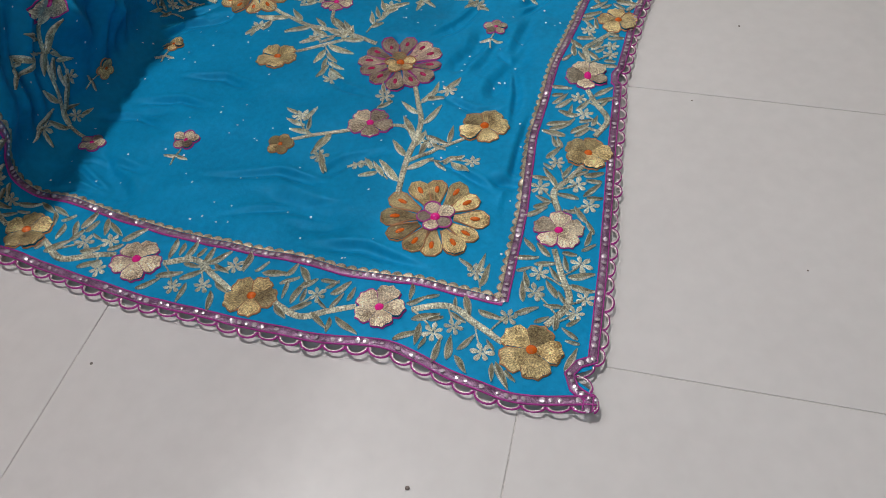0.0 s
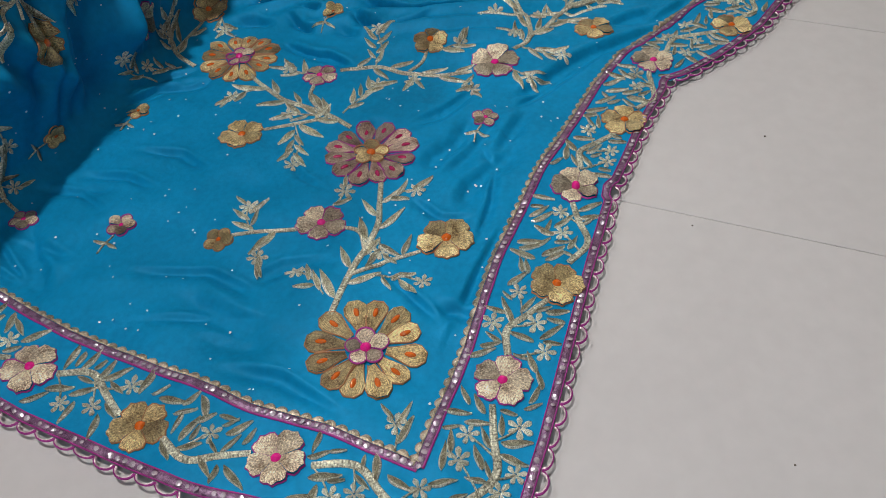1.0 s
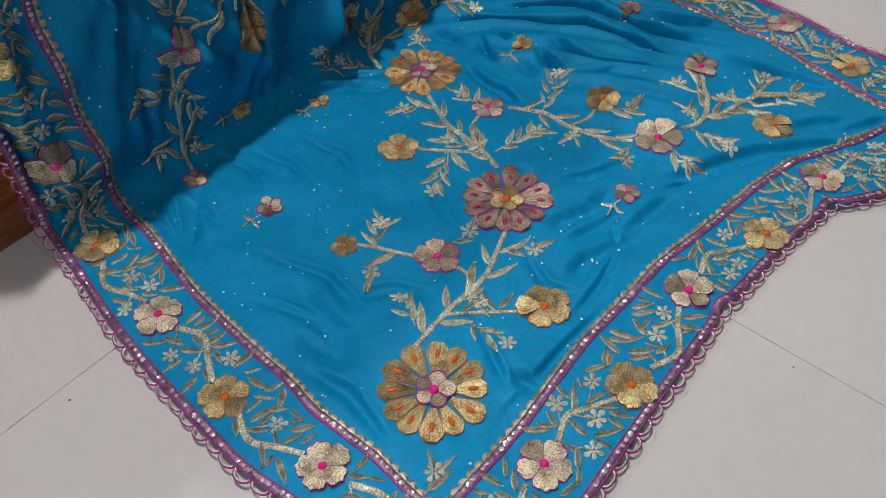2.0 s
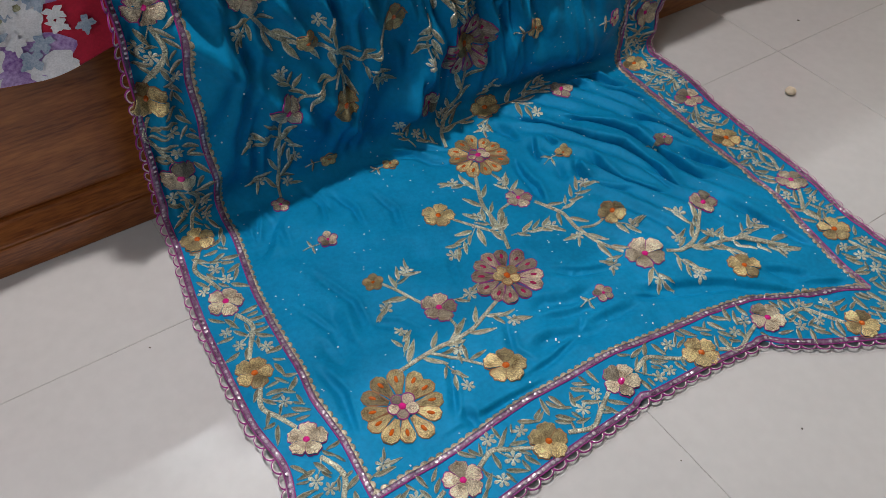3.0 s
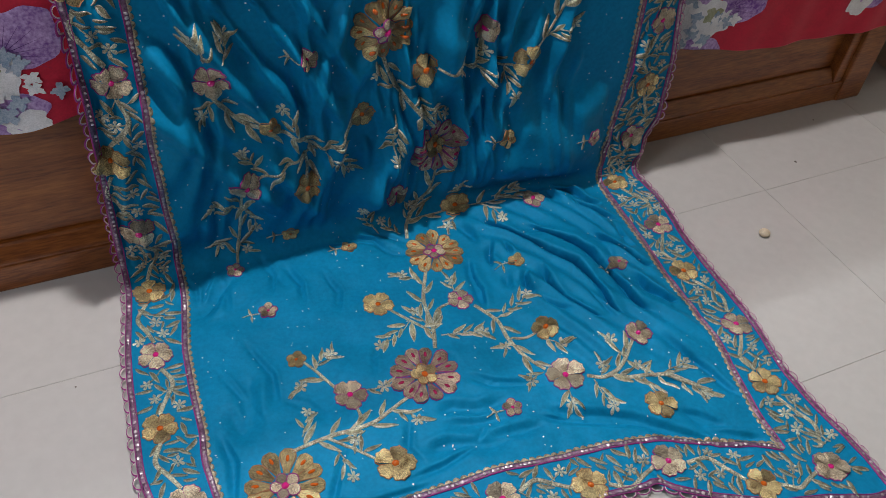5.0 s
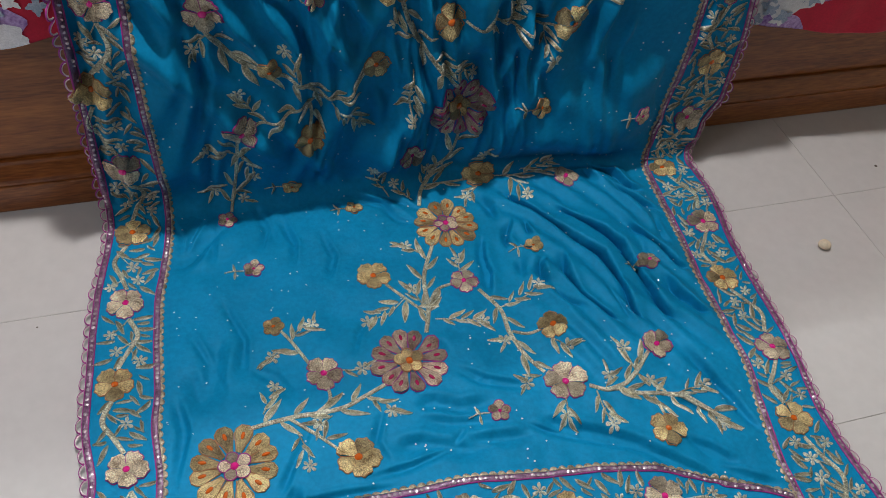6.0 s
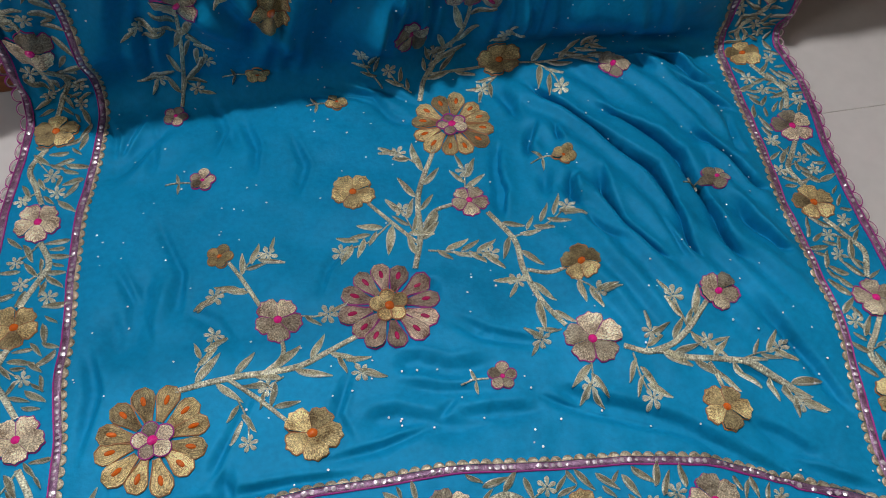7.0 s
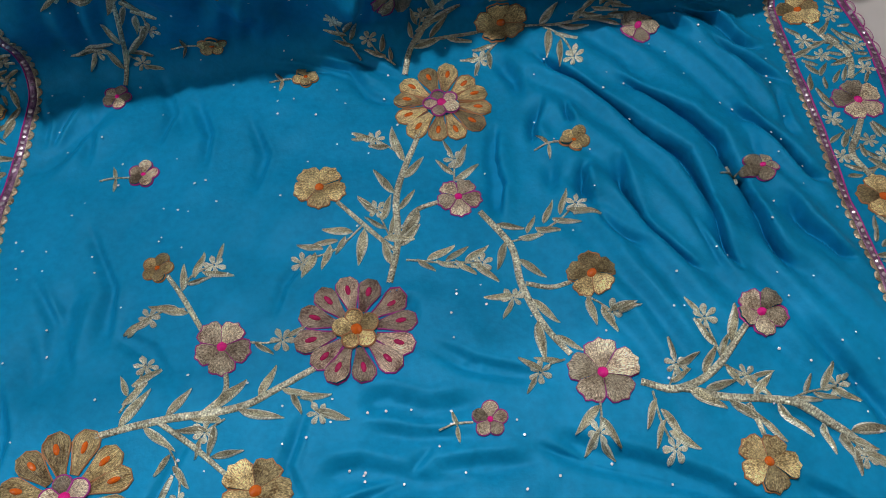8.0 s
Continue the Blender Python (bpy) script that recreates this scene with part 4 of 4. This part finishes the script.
def border_vine(row, lo, hi):
    """A waving stem from flower to flower, filled round with leaves and stars."""
    for i, (a, b) in enumerate(zip(row[:-1], row[1:])):
        a, b = np.array(a), np.array(b)
        d = b - a
        n = np.array([-d[1], d[0]])
        sg = 1 if i % 2 else -1
        p = [a + d * 0.20 + n * 0.05 * sg, a + d * 0.42 + n * 0.16 * sg, a + d * 0.62 + n * 0.08 * sg, a + d * 0.82]
        stem(p, 0.0086)
        for q in resample(spline(p), 0.012):
            TAKEN.append((q[0], q[1], 0.003))
        ln = np.linalg.norm(d)
        ang = math.atan2(d[1], d[0])
        inside = lambda q: bool(lo(q) and hi(q))
        unit = n / ln
        # side twigs off the vine, each with a star and a few leaves
        line = resample(spline(p), 0.018)
        for k, q in enumerate(line):
            way = 1 if k % 2 else -1
            for reach in (0.036, 0.028, 0.020):
                th = ang + way * RNG.uniform(0.5, 1.2)
                end = q + reach * np.array([math.cos(th), math.sin(th)])
                if inside(end) and clear(end, 0.010):
                    stem([q, (q + end) / 2 + unit * RNG.uniform(-0.003, 0.003), end], 0.0020, "twig")
                    blossom(end, RNG.uniform(0.020, 0.025))
                    break
        for size, tries in ((0.030, 180), (0.024, 260), (0.018, 340)):
            for _ in range(int(tries * ln / 0.14)):
                q = a + d * RNG.uniform(-0.15, 1.1) + unit * RNG.uniform(-0.045, 0.045)
                room = size * 0.19
                if not inside(q) or not clear(q, room):
                    continue
                th = ang + math.copysign(RNG.uniform(0.25, 1.6), RNG.uniform(-1, 1))
                dirn = np.array([math.cos(th), math.sin(th)])
                st = q - 0.5 * size * dirn
                if not clear(q + 0.36 * size * dirn, room * 0.5) or not clear(q - 0.36 * size * dirn, room * 0.3):
                    continue
                long = size * RNG.uniform(0.85, 1.12)
                leaf(st, th, long, long * RNG.uniform(0.24, 0.32))
                for g in (-0.3, 0, 0.3):
                    TAKEN.append((q[0] + g * size * dirn[0], q[1] + g * size * dirn[1], room * 0.75))


out_l = lambda q: q[0] > left_edge(q[1]) + 0.030 and q[1] > front_edge(q[0]) + 0.030 and q[0] < right_edge(q[1]) - 0.030
border_vine(LEFT_ROW, out_l, lambda q: q[0] < left_inner(q[1]) - 0.014 or q[1] < -0.14)
border_vine(FRONT_ROW, out_l, lambda q: q[1] < front_inner(q[0]) - 0.014 or q[0] < 0.02 or q[0] > 0.92)
border_vine(RIGHT_ROW, out_l, lambda q: q[0] > right_inner(q[1]) + 0.014 or q[1] < -0.27)
tagged(rimmed(raw("embroidered_leaves", EXTRA[0], EXTRA[1], M_LEAF, saree, "pale gold stitched leaves", thread=EXTRA[2])), kind="stuff")

spots = []
while len(spots) < 400:
    q = (RNG.uniform(0.05, 0.98), RNG.uniform(-0.24, 1.1))
    if left_inner(q[1]) + 0.012 < q[0] < right_inner(q[1]) - 0.012 and q[1] > front_inner(q[0]) + 0.012 and clear(q, 0.003):
        spots.append(q)
sequin_discs("sequin_scatter", spots, 0.0013, M_SEQUIN, saree, "tiny silver sequins strewn over the cloth")

# ---- bedsheet ----
sheet_low = curve((-0.8, -0.30, -0.19, -0.10, -0.04, 0.05, 0.5, 1.1, 1.18, 1.33, 1.6, 1.9), (0.36, 0.36, 0.352, 0.325, 0.345, 0.36, 0.32, 0.285, 0.28, 0.258, 0.252, 0.25))


def sheet_surf(x, v):
    """v: height on the hanging front, running on over the mattress top past 0.64."""
    x, v = np.asarray(x, float), np.asarray(v, float)
    th = np.clip((v - 0.62) / 0.04, 0, math.pi / 2)
    front = 0.512 - 0.046 * smooth01(1.02, 1.25, x) - 0.012 * (1 - smooth01(-0.3, 0.0, x)) * (1 - smooth01(0.5, 0.62, v))
    y = front + 0.04 * (1 - np.cos(th)) + np.maximum(v - 0.62 - 0.04 * math.pi / 2, 0)
    z = np.minimum(v, 0.62) + 0.04 * np.sin(th)
    d = 0.004 * np.sin(23 * x + 5 * v) + 0.003 * np.sin(51 * x - 9 * v + 1) * np.clip((0.7 - v) * 3, 0, 1)
    return np.stack([x + 0 * y, y - d * np.cos(th), z + np.maximum(d, -0.001) * np.sin(th) * 0.5], -1)


def sheet_drape(p, h):
    p = np.asarray(p, float)
    q = sheet_surf(p[:, 0], p[:, 1])
    th = np.clip((p[:, 1] - 0.62) / 0.04, 0, math.pi / 2)
    return q + np.stack([0 * th, -np.cos(th), np.sin(th)], 1) * h


bedsheet = tagged(empty("bedsheet", pose(0, 0, 0)), "red cotton bedsheet printed with purple and white flowers", "bedsheet")
xs, vs = np.meshgrid(np.linspace(-0.78, 1.87, 160), np.linspace(0, 1, 60), indexing="ij")
vv = sheet_low(xs) + (1.5 - sheet_low(xs)) * vs**1.5
cloth = raw("cloth", sheet_surf(xs, vv).reshape(-1, 3), grid_faces(160, 60), M_SHEET, bedsheet)
sol = cloth.modifiers.new("thickness", "SOLIDIFY")
sol.thickness, sol.offset = 0.0012, -1


def blot(name, c, rx, ry, ang, mat, h, wave=0.12, lobes=5, label=""):
    n = 44
    ph = RNG.uniform(0, 6.28)
    th = np.arange(n) * math.tau / n
    r = 1 + wave * np.sin(lobes * th + ph) + wave * 0.5 * np.sin((lobes * 2 + 1) * th + ph * 2)
    pts = np.vstack([[(0, 0)], np.stack([0.5 * rx * r * np.cos(th), 0.5 * ry * r * np.sin(th)], 1), np.stack([rx * r * np.cos(th), ry * r * np.sin(th)], 1)])
    P = turned(pts, c, ang, 1)
    P[:, 1] = np.maximum(P[:, 1], sheet_low(P[:, 0]) + 0.001)
    v = sheet_drape(P, h)
    f = [(0, 1 + i, 1 + (i + 1) % n) for i in range(n)] + [(1 + i, 1 + n + i, 1 + n + (i + 1) % n, 1 + (i + 1) % n) for i in range(n)]
    return raw(name, v, f, mat, bedsheet, label)


def pansy(c, size, ang):
    """A printed bloom: broad purple petals, green ones above, a pale heart and pale blue florets."""
    layers = ((-0.05, 0.95, 0.46, 0.40, 0.3, M_GREEN, 0.10), (-0.75, 0.95, 0.40, 0.34, -0.3, M_GREEN, 0.10), (0.62, 0.38, 0.66, 0.54, 0.5, M_PURPLE, 0.06), (-0.80, 0.45, 0.64, 0.58, -0.5, M_PURPLE, 0.06),
              (-0.10, -1.02, 0.86, 0.48, 0.1, M_PURPLE, 0.06), (-0.80, -0.95, 0.55, 0.42, 0.3, M_WHITE, 0.10), (0.35, -1.20, 0.40, 0.26, 0.1, M_WHITE, 0.12), (-0.10, -0.20, 0.62, 0.50, 0, M_WHITE, 0.14), (-0.80, -0.30, 0.42, 0.38, 0.4, M_WHITE, 0.14), (-0.05, -0.05, 0.24, 0.20, 0.4, M_GREEN, 0.2))
    for k, (dx, dy, rx, ry, rot, mat, wave) in enumerate(layers):
        p = turned([(dx, dy)], c, ang, size)[0]
        blot("printed_petal", p, rx * size, ry * size, ang + rot, mat, 0.0005 + 0.0002 * k, wave, 4)
    for q0, a0 in (((0.30, 0.15), 0.0), ((-0.50, 0.20), 2.0)):
        q = turned([q0], c, ang, size)[0]
        for k in range(7):
            a = ang + a0 - 0.5 + k * 0.3
            nx, ny = -math.sin(a) * 0.0006, math.cos(a) * 0.0006
            lo_p, hi_p = (q[0] + size * 0.15 * math.cos(a), q[1] + size * 0.15 * math.sin(a)), (q[0] + size * 0.8 * math.cos(a), q[1] + size * 0.7 * math.sin(a))
            raw("printed_vein", sheet_drape(np.array([(lo_p[0] - nx, lo_p[1] - ny), hi_p, (lo_p[0] + nx, lo_p[1] + ny)]), 0.0028), [(0, 1, 2)], M_VEIN, bedsheet)
    for k in range(20):
        a, r = RNG.uniform(0, 6.28), RNG.uniform(0.25, 1.0)
        p = turned([(r * math.cos(a) + 0.05, -0.40 + 0.75 * r * math.sin(a))], c, ang, size)[0]
        if p[1] > sheet_low(p[0]) + 0.008:
            blot("printed_floret", p, size * RNG.uniform(0.12, 0.20), size * RNG.uniform(0.10, 0.17), a, M_SKY if k % 2 else M_WHITE, 0.0030 + 0.0001 * k, 0.28, 4)


pansy((-0.115, 0.455), 0.088, 0.0)
pansy((-0.31, 0.56), 0.085, 0.5)
pansy((-0.50, 0.45), 0.085, -0.4)
pansy((1.20, 0.36), 0.085, -0.3)
pansy((1.62, 0.44), 0.080, 0.6)
pansy((1.42, 0.52), 0.080, 0.2)

# ---- small things ----
bm = bmesh.new()
bmesh.ops.create_icosphere(bm, subdivisions=3, radius=0.011)
for v in bm.verts:
    v.co *= 1 + 0.16 * noise.noise(v.co * 90)
    v.co.z *= 0.72
    v.co.x *= 1.15
peb = part("pebble", bm, M_PEBBLE, None, smooth=True)
peb.matrix_world = pose(1.234, 0.173, 0.0078)
tagged(peb, "small cream pebble lying on the tiled floor", "pebble")


def crumb(x, y, r):
    bm = bmesh.new()
    bmesh.ops.create_icosphere(bm, subdivisions=2, radius=r)
    for v in bm.verts:
        v.co *= 1 + 0.35 * noise.noise(v.co * 400)
        v.co.z *= 0.5
    ob = part("crumb", bm, M_CRUMB, None, smooth=True)
    ob.matrix_world = pose(x, y, r * 0.45)
    tagged(ob, "tiny dark crumb on the tiled floor", "crumb", group="crumbs on the floor")


for x, y, r in ((1.482, 0.351, 0.0030), (-0.183, -0.077, 0.0022), (0.602, -0.368, 0.0016), (-0.120, 0.272, 0.0016), (1.650, 0.473, 0.002), (0.148, -0.437, 0.0012), (0.418, -0.307, 0.0012)):
    crumb(x, y, r)

# ---- floor tiles ----
bm = box_bm(-TILE / 2 + 0.0006, TILE / 2 - 0.0006, -TILE / 2 + 0.0006, TILE / 2 - 0.0006, -0.0040, 0.0, 0.0004, 1)
me = bpy.data.meshes.new("tile")
bm.to_mesh(me)
bm.free()
me.materials.append(M_TILE)
i0, i1 = math.floor((X0 - TX) / TILE), math.ceil((X1 - TX) / TILE)
j0, j1 = math.floor((Y0 - TY) / TILE), math.ceil((Y1 - TY) / TILE)
for i in range(i0, i1):
    for j in range(j0, j1):
        ob = new("tile", me)
        ob.parent = floor
        ob.location = (TX + (i + 0.5) * TILE, TY + (j + 0.5) * TILE, RNG.uniform(-0.0002, 0))
